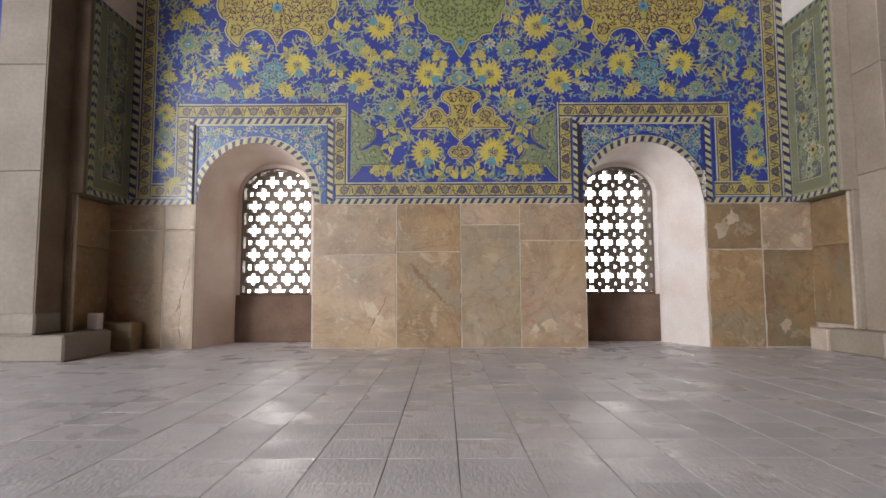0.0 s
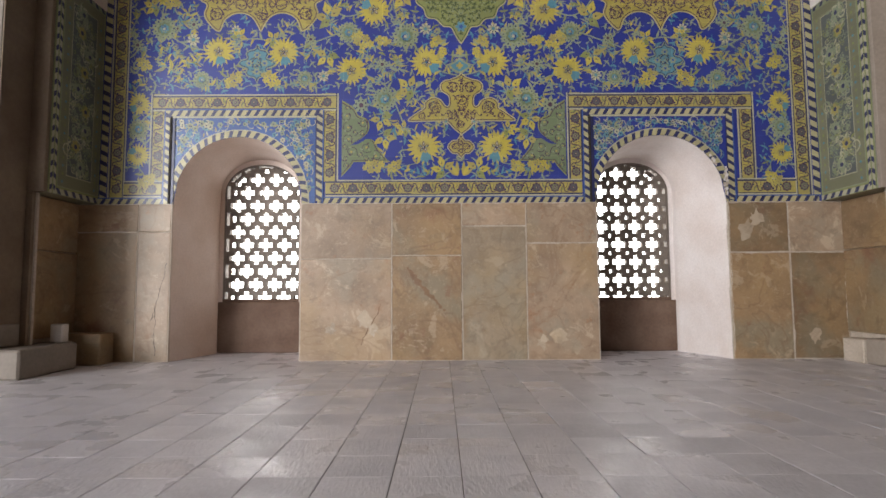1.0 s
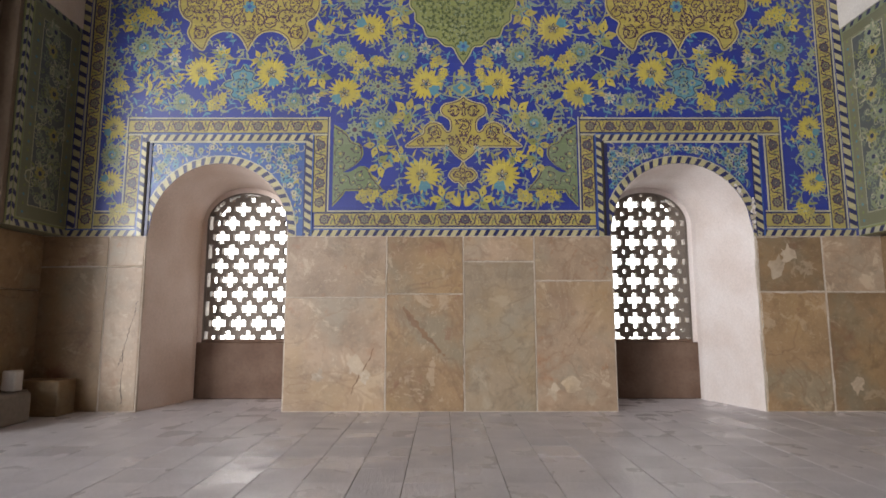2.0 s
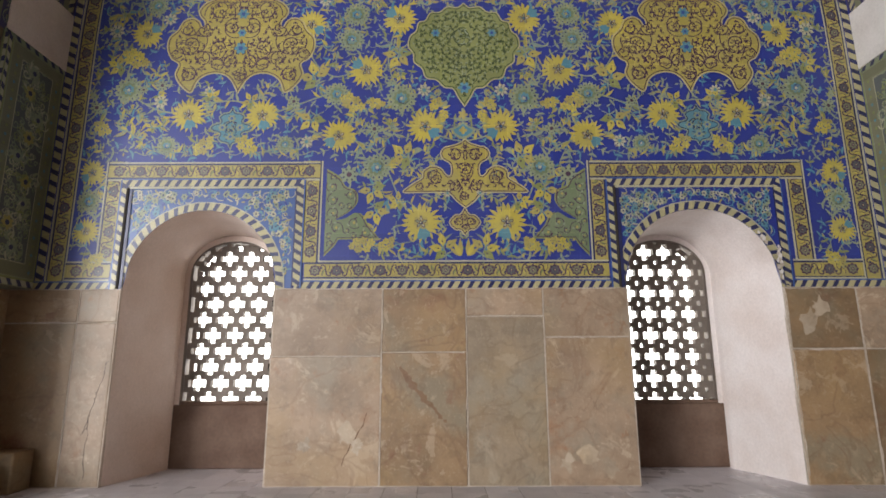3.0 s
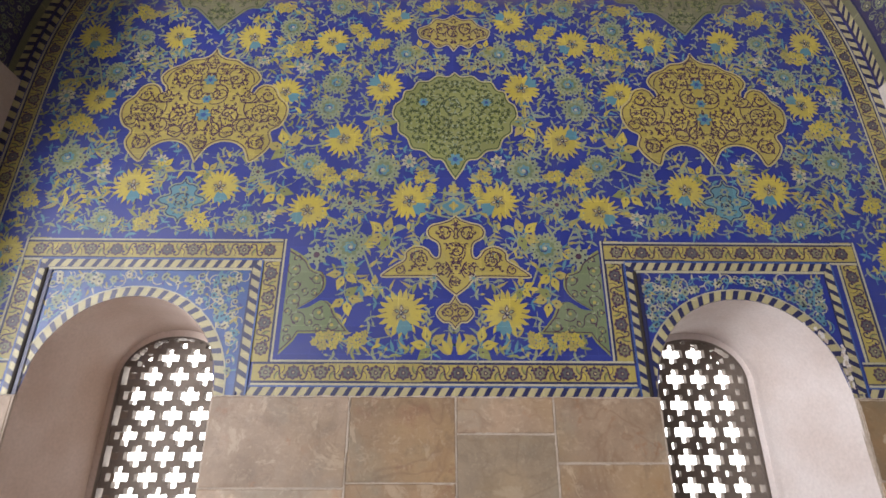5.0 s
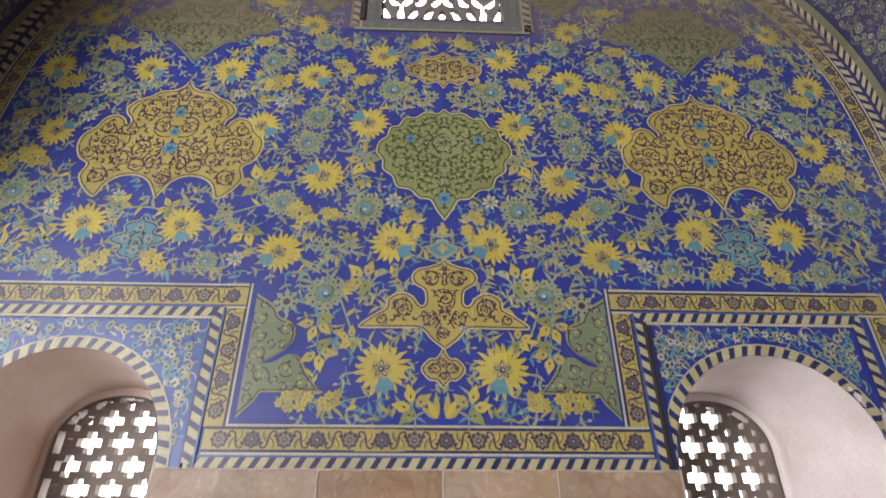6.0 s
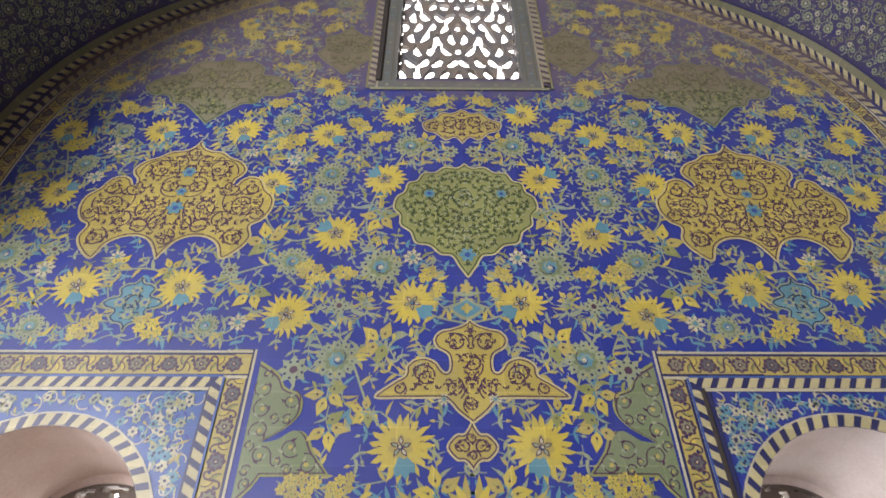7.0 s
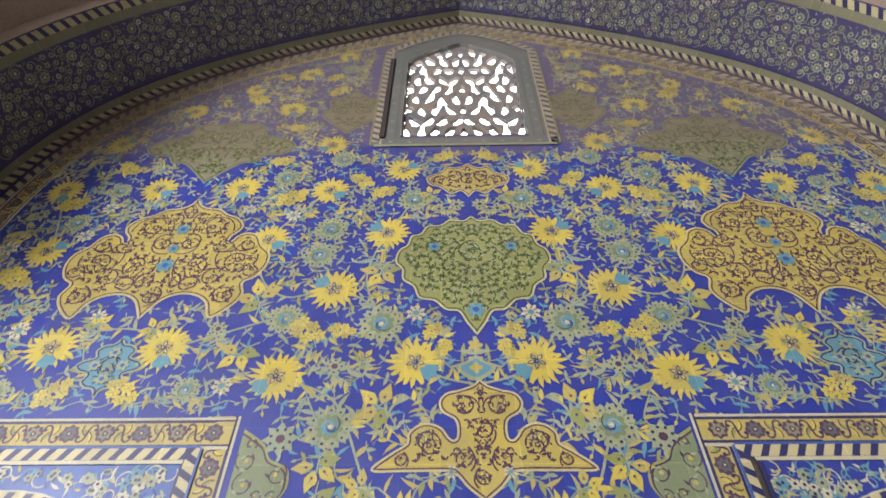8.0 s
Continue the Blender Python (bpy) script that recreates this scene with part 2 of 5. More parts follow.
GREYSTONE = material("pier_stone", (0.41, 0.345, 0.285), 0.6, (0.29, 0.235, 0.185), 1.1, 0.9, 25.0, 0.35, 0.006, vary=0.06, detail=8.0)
# darker copy of the pier stone, imitating shade on the left pier
SHADED_PIERSTONE = material("shaded_pier_stone", (0.27, 0.232, 0.195), 0.7, (0.19, 0.155, 0.125), 1.1, 0.9, 25.0, 0.35, 0.006, vary=0.06, detail=8.0)
PAVER = material("paving_stone", (0.75, 0.72, 0.755), 0.36, (0.60, 0.575, 0.605), 1.6, 0.9, 45.0, 0.3, 0.004, vary=0.075, ripple=1.2)
PAVER_REST = material("paving_stone_rest", (0.75, 0.72, 0.755), 0.36, (0.60, 0.575, 0.605), 1.6, 0.9, 45.0, 0.3, 0.004, vary=0.075, ripple=1.2, island=True)
GROUT = material("floor_grout", (0.16, 0.145, 0.135), 0.85, (0.11, 0.095, 0.085), 8.0, 0.7, 60.0, 0.4, 0.004)
SCREEN = material("pierced_stone_screen", (0.24, 0.195, 0.16), 0.7, (0.16, 0.13, 0.105), 4.0, 0.8, 40.0, 0.4, 0.006)
TRACERY = material("faience_tracery", (0.24, 0.20, 0.16), 0.55, (0.13, 0.14, 0.16), 6.0, 0.9, 40.0, 0.4, 0.006)
SLATE = material("window_border_tile", (0.125, 0.14, 0.135), 0.4, (0.175, 0.165, 0.145), 5.0, 0.8, 60.0, 0.3, 0.003)
VAULT = material("vault_brick", (0.38, 0.31, 0.24), 0.8, (0.28, 0.22, 0.17), 1.0, 0.8, 30.0, 0.4, 0.01)
HALL = material("hall_wall_brick", (0.15, 0.11, 0.08), 0.85, (0.10, 0.07, 0.05), 1.0, 0.8, 30.0, 0.4, 0.01)
# near-black for cracks, spandrel strips and the jamb's painted shade
DARK = material("near_black", (0.03, 0.025, 0.022), 0.9, (0.05, 0.04, 0.035), 4.0, 0.6, 30.0, 0.3, 0.003)

GLOW = bpy.data.materials.new("bright_sky_outside")
GLOW.use_nodes = True
gn = GLOW.node_tree.nodes
gn.remove(gn["Principled BSDF"])
ge = gn.new("ShaderNodeEmission")
ge.inputs["Color"].default_value, ge.inputs["Strength"].default_value = (1.0, 0.98, 0.95, 1), 10.5
GLOW.node_tree.links.new(ge.outputs[0], gn["Material Output"].inputs[0])

# ---- builders ----


def make(name, verts, faces, mats, parent=None, label="", ids=None, smooth=False, kind="", loc=None):
    me = bpy.data.meshes.new(name)
    me.from_pydata([tuple(v) for v in verts], [], faces)
    for m in (mats if isinstance(mats, (tuple, list)) else (mats,)):
        me.materials.append(m)
    if ids:
        me.polygons.foreach_set("material_index", ids)
    if smooth:
        me.polygons.foreach_set("use_smooth", [True] * len(me.polygons))
    me.update()
    ob = new(name, me)
    if loc:
        ob.location = loc
    if parent:
        ob.parent = parent
    if label or kind:
        tagged(ob, label, kind=kind)
    return ob


def box_mesh(sx, sy, sz, bevel=0.006, jitter=0.0, seed=0):
    """A bevelled block, centred in x and y, standing on z = 0."""
    bm = bmesh.new()
    bmesh.ops.create_cube(bm, size=1)
    r = random.Random(seed)
    for v in bm.verts:
        v.co = Vector((v.co.x * sx, v.co.y * sy, (v.co.z + 0.5) * sz))
        if jitter:
            v.co += Vector([r.uniform(-jitter, jitter) for _ in range(3)])
    if bevel:
        bmesh.ops.bevel(bm, geom=bm.edges[:], offset=bevel, segments=1, affect="EDGES")
    return bm


def part(name, bm, mat, parent=None, label="", loc=(0, 0, 0), smooth=False):
    me = bpy.data.meshes.new(name)
    bm.to_mesh(me)
    bm.free()
    me.materials.append(mat)
    ob = new(name, me)
    ob.location = loc
    if parent:
        ob.parent = parent
    if label:
        tagged(ob, label)
    return ob


def shared(name, mesh, parent, loc, turn=0.0, size=1.0, flip=False):
    """One more object on a mesh; turned in the wall's plane."""
    ob = new(name, mesh)
    ob.location = (loc[0], loc[1] + random.uniform(-0.0004, 0.0004), loc[2])
    ob.rotation_euler = (0, turn, 0)
    ob.scale = (-size if flip else size, 1, size)
    ob.parent = parent
    return ob


class Flat:
    """Gathers flat polygons (2D) in layers; layer k stands k steps proud of the wall."""

    def __init__(self, step=0.0009):
        self.v, self.f, self.i, self.step = [], [], [], step

    def poly(self, pts, mat, layer=1):
        base = len(self.v)
        area2 = sum(a[0] * b[1] - b[0] * a[1] for a, b in zip(pts, pts[1:] + pts[:1]))
        if area2 < 0:
            pts = pts[::-1]
        y = -layer * self.step - (len(self.f) % 50) * 8e-6
        self.v += [(p[0], y, p[1]) for p in pts]
        self.f.append(tuple(range(base, base + len(pts))))
        self.i.append(mat)

    def ribbon(self, pts, width, mat, layer=1, taper=False):
        n = len(pts)
        left, right = [], []
        for k, p in enumerate(pts):
            a, b = pts[max(k - 1, 0)], pts[min(k + 1, n - 1)]
            d = math.hypot(b[0] - a[0], b[1] - a[1]) or 1e-6
            w = width / 2 * (1 - 0.75 * k / (n - 1) if taper else 1)
            nx, nz = -(b[1] - a[1]) / d * w, (b[0] - a[0]) / d * w
            left.append((p[0] + nx, p[1] + nz))
            right.append((p[0] - nx, p[1] - nz))
        base = len(self.v)
        y = -layer * self.step - (base % 50) * 8e-6
        for p in left + right:
            self.v.append((p[0], y, p[1]))
        for k in range(n - 1):
            self.f.append((base + k, base + n + k, base + n + k + 1, base + k + 1))
            self.i.append(mat)

    def leaf(self, x, z, ang, length, width, mat, layer=1, bend=0.0):
        c, s = math.cos(ang), math.sin(ang)
        pts = []
        for u, w in ((0, 0), (0.18, 0.7), (0.42, 1.0), (0.7, 0.62), (1, 0), (0.7, -0.5), (0.42, -0.8), (0.18, -0.6)):
            px, pz = u * length, w * width / 2 + bend * u * u * length
            pts.append((x + c * px - s * pz, z + s * px + c * pz))
        self.poly(pts, mat, layer)

    def disc(self, x, z, r, mat, layer=1, n=12, lobes=0, depth=0.15, phase=0.0):
        pts = []
        m = n if not lobes else lobes * 4
        for k in range(m):
            a = 2 * math.pi * k / m + phase
            rr = r * (1 - depth + depth * abs(math.cos(lobes * a / 2 - lobes * phase / 2)) * 1.2) if lobes else r
            pts.append((x + rr * math.cos(a), z + rr * math.sin(a)))
        self.poly(pts, mat, layer)

    def mirrored(self):
        n = len(self.v)
        self.v += [(-x, y, z) for x, y, z in self.v]
        self.f += [tuple(n + k for k in reversed(face)) for face in self.f]
        self.i += list(self.i)

    def mesh(self, name):
        me = bpy.data.meshes.new(name)
        me.from_pydata(self.v, [], self.f)
        for m in TILES:
            me.materials.append(m)
        me.polygons.foreach_set("material_index", self.i)
        me.update()
        return me


def smooth_line(pts, per=5, closed=False):
    """A Catmull-Rom curve through points."""
    out, n = [], len(pts)
    for k in range(n if closed else n - 1):
        if closed:
            p = [pts[(k + j - 1) % n] for j in range(4)]
        else:
            p = [pts[min(max(k + j - 1, 0), n - 1)] for j in range(4)]
        for s in range(per):
            t = s / per
            out.append(tuple(0.5 * (2 * p[1][i] + (p[2][i] - p[0][i]) * t + (2 * p[0][i] - 5 * p[1][i] + 4 * p[2][i] - p[3][i]) * t * t
                                    + (3 * p[1][i] - p[0][i] - 3 * p[2][i] + p[3][i]) * t ** 3) for i in (0, 1)))
    if not closed:
        out.append(tuple(pts[-1]))
    return out


def inside(x, z, poly):
    hit = False
    for (x1, z1), (x2, z2) in zip(poly, poly[1:] + poly[:1]):
        if (z1 > z) != (z2 > z) and x < (x2 - x1) * (z - z1) / (z2 - z1) + x1:
            hit = not hit
    return hit

# ---- plan ----
W = 9.5            # plane of the tiled wall
HALF = 4.60        # half width of the bay
DADO = 1.90        # height of the stone dado
SPRING, APEX = 4.4, 9.72
POINT = 3.3          # how full the arch's haunches are
FRONT = 8.35       # where the arch soffit ends towards the hall
NICHES = ((-3.64, -2.02, -2.82), (1.72, 3.37, 2.48))   # jambs and the screen's middle
SCREEN_Y, BACK = 10.42, 10.75
SILL = 0.645
FLOOR = -0.075      # level of the paving


def arch_x(z, half=HALF, apex=APEX):
    u = min(max((z - SPRING) / (apex - SPRING), 0), 1)
    return half * (1 - u ** POINT)


def arch_z(x, half=HALF, apex=APEX):
    return SPRING + (apex - SPRING) * max(1 - abs(x) / half, 0) ** (1 / POINT)


def niche_z(x, mid, half, spring, crown):
    u = min(abs(x - mid) / half, 1)
    return spring + (crown - spring) * (1 - u ** 2.1) ** 0.52


WIN_X, WIN_0, WIN_1 = 0.70, 6.66, 9.0          # the opening of the upper window


def window_top(x, half=WIN_X, spring=8.45, top=WIN_1):
    u = min(abs(x) / half, 1)
    return spring + (top - spring) * (1 - u ** 1.25) ** 0.78


# ---- the tiled back wall ----
def wall_skin(y, niches, top, low):
    """The wall's face as columns of quads with the openings left out."""
    xs = set(np.round(np.linspace(-HALF, HALF, 93), 4))
    for a, b, *_ in niches:
        xs |= set(np.round(np.linspace(a, b, 33), 4))
    xs |= set(np.round(np.linspace(-WIN_X, WIN_X, 29), 4))
    xs = sorted(xs)
    v, f = [], []
    for x0, x1 in zip(xs, xs[1:]):
        mid = (x0 + x1) / 2
        gaps = []
        for a, b, bottom, fn in niches:
            if a < mid < b:
                gaps.append((bottom, bottom, fn(x0), fn(x1)))
        if abs(mid) < WIN_X:
            gaps.append((WIN_0, WIN_0, window_top(x0), window_top(x1)))
        lo = (low, low)
        for g in gaps + [(None,)]:
            hi = (g[0], g[1]) if g[0] is not None else (top(x0), top(x1))
            if hi[0] > lo[0] + 1e-4 or hi[1] > lo[1] + 1e-4:
                k = len(v)
                v += [(x0, y, lo[0]), (x1, y, lo[1]), (x1, y, hi[1]), (x0, y, hi[0])]
                f.append((k, k + 1, k + 2, k + 3))
            if g[0] is not None:
                lo = (g[2], g[3])
    return v, f


def front_arch(n):
    a, b, _ = NICHES[n]
    return lambda x: niche_z(x, (a + b) / 2, (b - a) / 2, 1.93, 2.76)


def back_arch(n):
    mid = NICHES[n][2]
    return lambda x: niche_z(x, mid, 0.54, 2.20, 2.62)


v, f = wall_skin(W, [(NICHES[n][0], NICHES[n][1], FLOOR - 0.02, front_arch(n)) for n in (0, 1)], lambda x: arch_z(max(abs(x) - 0.14, 0)) + 0.05, FLOOR - 0.02)
wall_back = make("wall_back", v, f, BLUE)
tagged(wall_back, "tall arched wall of cobalt tiles painted with yellow flowers", "tiled wall", kind="structure")
v, f = wall_skin(BACK, [(NICHES[n][2] - 0.54, NICHES[n][2] + 0.54, SILL, back_arch(n)) for n in (0, 1)], lambda x: 5.2, -0.1)
make("outer_face", v, [q[::-1] for q in f], VAULT, wall_back)


def niche(n):
    """Splayed plaster reveals and vault of a window niche, its floor step and the wall under the screen."""
    a, b, mid = NICHES[n]
    fr, ba = front_arch(n), back_arch(n)
    N = 28
    def ring(lo, hi, fn, y):
        pts = [(lo, y, FLOOR)]
        for k in range(5):
            pts.append((lo, y, fn(lo) * (k + 1) / 5))
        for k in range(1, N):
            x = (lo + hi) / 2 - (hi - lo) / 2 * math.cos(math.pi * k / N)
            pts.append((x, y, fn(x)))
        for k in range(5):
            pts.append((hi, y, fn(hi) * (5 - k) / 5))
        return pts + [(hi, y, FLOOR)]
    lo, hi = mid - 0.60, mid + 0.60
    ring_a = ring(a, b, fr, W - 0.004)
    wide = lambda x: niche_z(x, mid, 0.60, 2.18, 2.69)
    ring_b = ring(lo, hi, wide, SCREEN_Y - 0.10)
    ring_c = ring(lo, hi, wide, SCREEN_Y)
    steps = []
    for s in (0.0, 0.02, 0.35, 0.7, 0.98, 1.0):
        row = []
        for p, q in zip(ring_a, ring_b):
            w = 0.012 * math.sin(p[2] * 9 + s * 5) * (0 < s < 1)
            row.append((p[0] + (q[0] - p[0]) * s + w, p[1] + (q[1] - p[1]) * s, p[2] + (q[2] - p[2]) * s))
        steps.append(row)
    steps.append(ring_c)
    vv = [p for row in steps for p in row]
    m = len(ring_a)
    ff = [(r * m + k, r * m + k + 1, (r + 1) * m + k + 1, (r + 1) * m + k) for r in range(len(steps) - 1) for k in range(m - 1)]
    ob = make("niche_reveal", vv, [q[::-1] for q in ff], PLASTER if n else PLASTER_STAIN_SHADE, wall_back, "pinkish plaster niche with an arched vault")
    for p in ob.data.polygons:
        p.use_smooth = abs(p.normal.y) < 0.9
    # the flat ring round the screen
    in_lo, in_hi = mid - 0.54, mid + 0.54
    r1, r2 = ring(lo, hi, wide, SCREEN_Y), ring(in_lo, in_hi, ba, SCREEN_Y)
    vv = r1 + r2
    ff = [(k, k + 1, m + k + 1, m + k) for k in range(m - 1)]
    make("screen_surround", vv, ff, PLASTER if n else PLASTER_STAIN_SHADE, wall_back)
    part("sill_wall", box_mesh(1.22, 0.30, SILL - FLOOR, 0.012), BROWN, wall_back, "brown stained wall under the screen", (mid, SCREEN_Y + 0.14, FLOOR))
    part("sill_edge", box_mesh(1.08, 0.12, 0.035, 0.008), BROWN, wall_back, "", (mid, SCREEN_Y + 0.05, SILL + 0.002))


niche(0)
niche(1)


# ---- pierced window screens ----
def pierced(name, mat, x0, z0, cols, rows, cell, solid, y, depth, parent, label):
    """A plate of small cells; solid(x, z) tells where there is material. Real holes with depth."""
    keep = np.zeros((cols + 2, rows + 2), bool)
    for i in range(cols):
        for j in range(rows):
            keep[i + 1, j + 1] = solid(x0 + (i + 0.5) * cell, z0 + (j + 0.5) * cell)
    ids, v, f = {}, [], []
    def vert(i, j, back):
        key = (i, j, back)
        if key not in ids:
            ids[key] = len(v)
            v.append((x0 + i * cell, y + (depth if back else 0), z0 + j * cell))
        return ids[key]
    for i in range(cols):
        for j in range(rows):
            if not keep[i + 1, j + 1]:
                continue
            f.append((vert(i, j, 0), vert(i + 1, j, 0), vert(i + 1, j + 1, 0), vert(i, j + 1, 0)))
            f.append((vert(i, j + 1, 1), vert(i + 1, j + 1, 1), vert(i + 1, j, 1), vert(i, j, 1)))
            for di, dj, p, q in ((-1, 0, (i, j + 1), (i, j)), (1, 0, (i + 1, j), (i + 1, j + 1)), (0, -1, (i, j), (i + 1, j)), (0, 1, (i + 1, j + 1), (i, j + 1))):
                if not keep[i + 1 + di, j + 1 + dj]:
                    f.append((vert(*p, 0), vert(*p, 1), vert(*q, 1), vert(*q, 0)))
    return make(name, v, f, mat, parent, label)


def cross(x, z, half_w, half_h, arm):
    return (abs(x) < half_w and abs(z) < arm) or (abs(z) < half_h and abs(x) < arm)


def staggered(x, z):
    """Crosses in staggered rows."""
    p, r = 0.268, 0.190
    row = math.floor(z / r)
    zz = z - (row + 0.5) * r
    for k in (row - 1, row, row + 1):
        off = 0.5 * p * (k % 2)
        xx = (x - off + p / 2) % p - p / 2
        if cross(xx, z - (k + 0.5) * r, 0.106, 0.093, 0.037):
            return True
    return False


def squared(x, z):
    """Crosses in straight rows, with a small square hole in each interstice."""
    p, r = 0.243, 0.258
    xx, zz = (x + p / 2) % p - p / 2, (z + r / 2) % r - r / 2
    if cross(xx, zz, 0.096, 0.098, 0.037):
        return True
    xs, zs = x % p - p / 2, z % r - r / 2
    return abs(xs) < 0.025 and abs(zs) < 0.025


for n, holes, dx, dz in ((0, staggered, -0.038, 0.045), (1, squared, 0.172, -0.02)):
    mid = NICHES[n][2]
    top = back_arch(n)
    window = new("window_screen")
    window.location = (0, 0, 0)
    tagged(window, "brown pierced stone screen with staggered cross-shaped holes" if n == 0 else "brown pierced stone screen with crosses and small squares", "window screen", "pierced window screens")
    def solid(x, z, mid=mid, top=top, holes=holes, dx=dx, dz=dz):
        t = top(x)
        if abs(x - mid) > 0.54 or z > t + 0.03:
            return False
        if abs(x - mid) > 0.522 or z > t - 0.018 or z < SILL + 0.018:
            return False
        return not holes(x - mid + dx, z - SILL + dz)
    pierced("lattice", SCREEN, mid - 0.54, SILL, 92, 168, 0.01174, solid, SCREEN_Y + 0.035, 0.085, window, "brown stone lattice")
    def rim(x, z, mid=mid, top=top):
        t = top(x)
        return abs(x - mid) <= 0.54 and z <= t + 0.03 and (abs(x - mid) > 0.522 or z > t - 0.018 or z < SILL + 0.018)
    pierced("frame", SCREEN, mid - 0.54, SILL, 92, 168, 0.01174, rim, SCREEN_Y + 0.022, 0.11, window, "plain stone rim")


# ---- the upper window ----
def tracery_hole(x, z):
    """Leaf-shaped holes winding round the axis."""
    x = abs(x)
    u, w = x, (z - WIN_0) / 1.7
    best = False
    for cx, cz, ang, a, b in TRACERY_LEAVES:
        dx, dz = u - cx, w - cz
        c, s = math.cos(ang), math.sin(ang)
        p, q = c * dx + s * dz, -s * dx + c * dz
        q -= 0.25 * p * p / a
        if (p / a) ** 2 + (q / (b * (1 - 0.25 * p / a))) ** 2 < 1:
            best = True
            break
    return best


rt = random.Random(11)
TRACERY_LEAVES = []
for row in range(10):
    zc = 0.09 + row * 0.146
    n_in = 5 if row % 2 == 0 else 4
    for k in range(n_in):
        xc = (0.085 if row % 2 else 0.0) + k * 0.165
        if row % 2 == 0 and k == 0:
            TRACERY_LEAVES.append((0.0, zc, math.pi / 2, 0.056, 0.044))
            continue
        TRACERY_LEAVES.append((xc + rt.uniform(-0.015, 0.015), zc + rt.uniform(-0.02, 0.02), rt.choice((0.5, -0.6, 0.9, 2.2, -0.9, 1.3)) + rt.uniform(-0.3, 0.3),
                               rt.uniform(0.074, 0.094), rt.uniform(0.040, 0.050)))
window = new("tracery_window")
tagged(window, "arched upper window with leafy faience tracery against daylight", "window")


def solid3(x, z):
    t = window_top(x)
    if z > t + 0.03:
        return False
    if abs(x) > WIN_X - 0.03 or z > t - 0.03 or z < WIN_0 + 0.03:
        return abs(x) > WIN_X - 0.015 or z > t - 0.02 or z < WIN_0 + 0.02 or not (0.0 < (z * 5) % 1 < 0.72)
    return not tracery_hole(x, z)


pierced("tracery", TRACERY, -WIN_X, WIN_0, 108, 184, 2 * WIN_X / 108, solid3, W + 0.05, 0.06, window, "pale faience leaf tracery")
# reveal of the opening
N = 30
line = [(-WIN_X, WIN_0)] + [(-WIN_X * math.cos(math.pi * k / N), window_top(-WIN_X * math.cos(math.pi * k / N))) for k in range(N + 1)] + [(WIN_X, WIN_0)]
v = [(x, W - 0.01, z) for x, z in line] + [(x, W + 0.115, z) for x, z in line]
m = len(line)
f = [(k, (k + 1) % m, m + (k + 1) % m, m + k) for k in range(m)]
make("window_reveal", v, f, SLATE, window)

# bright sky behind the screens
for name, x0, x1, z0, z1 in (("backdrop_low", -6.0, 6.0, -0.5, 4.2), ("backdrop_high", -2.6, 2.6, 5.6, 16.0)):
    by = 12.4 if z0 < 0 else 11.2
    bd = make(name, [(x0, by, z0), (x1, by, z0), (x1, by, z1), (x0, by, z1)], [(0, 1, 2, 3)], GLOW)
    tagged(bd, "overexposed white daylight outside the windows", "daylight", kind="structure")

# ---- arch soffit, returns and piers ----
def arch_line(n=60, half=HALF, apex=APEX, low=None):
    us = [math.sin(math.pi / 2 * k / n) for k in range(n + 1)]
    side = [(half * (1 - u ** POINT), SPRING + (apex - SPRING) * u) for u in us]
    if low is not None:
        side = [(x, z) for x, z in side if z > low]
        side.insert(0, (arch_x(low, half, apex), low))
    return [(x, z) for x, z in side] + [(-x, z) for x, z in side[-2::-1]]


RETURN = 8.62
line = arch_line(low=SPRING)
m = len(line)
v = [(x, W, z) for x, z in line] + [(x, FRONT, z) for x, z in line]
soffit = make("arch_soffit", v, [(k, m + k, m + k + 1, k + 1) for k in range(m - 1)], SOFFIT, smooth=True)
tagged(soffit, "deep pointed arch soffit of dark blue tiles with pale scrolls", "arch", kind="structure")
# the next, larger arch ring towards the hall, and the face between them
line2 = arch_line(half=HALF + 0.22, apex=APEX + 0.3, low=SPRING)
m2 = len(line2)
v = [(x, FRONT, z) for x, z in line] + [(x, FRONT, z) for x, z in line2] + [(x, 7.2, z) for x, z in line2]
f = [(k, m + k, m + k + 1, k + 1) for k in range(m - 1)] + [(m + k, m + m2 + k, m + m2 + k + 1, m + k + 1) for k in range(m2 - 1)]
base = len(v)
for x, z in line2:
    v += [(x, 7.2, z), (x, 7.2, 11.6)]
f += [(base + 2 * k, base + 2 * k + 1, base + 2 * k + 3, base + 2 * k + 2) for k in range(m2 - 1)]
for s in (-1, 1):
    q = len(v)
    v += [(s * (HALF + 0.22), 7.2, SPRING), (s * 5.4, 7.2, SPRING), (s * 5.4, 7.2, 11.6), (s * (HALF + 0.22), 7.2, 11.6)]
    f.append((q, q + 1, q + 2, q + 3))
ring = make("arch_ring", v, f, VAULT, smooth=False)
tagged(ring, "outer brick arch ring above the bay", "arch", kind="structure")

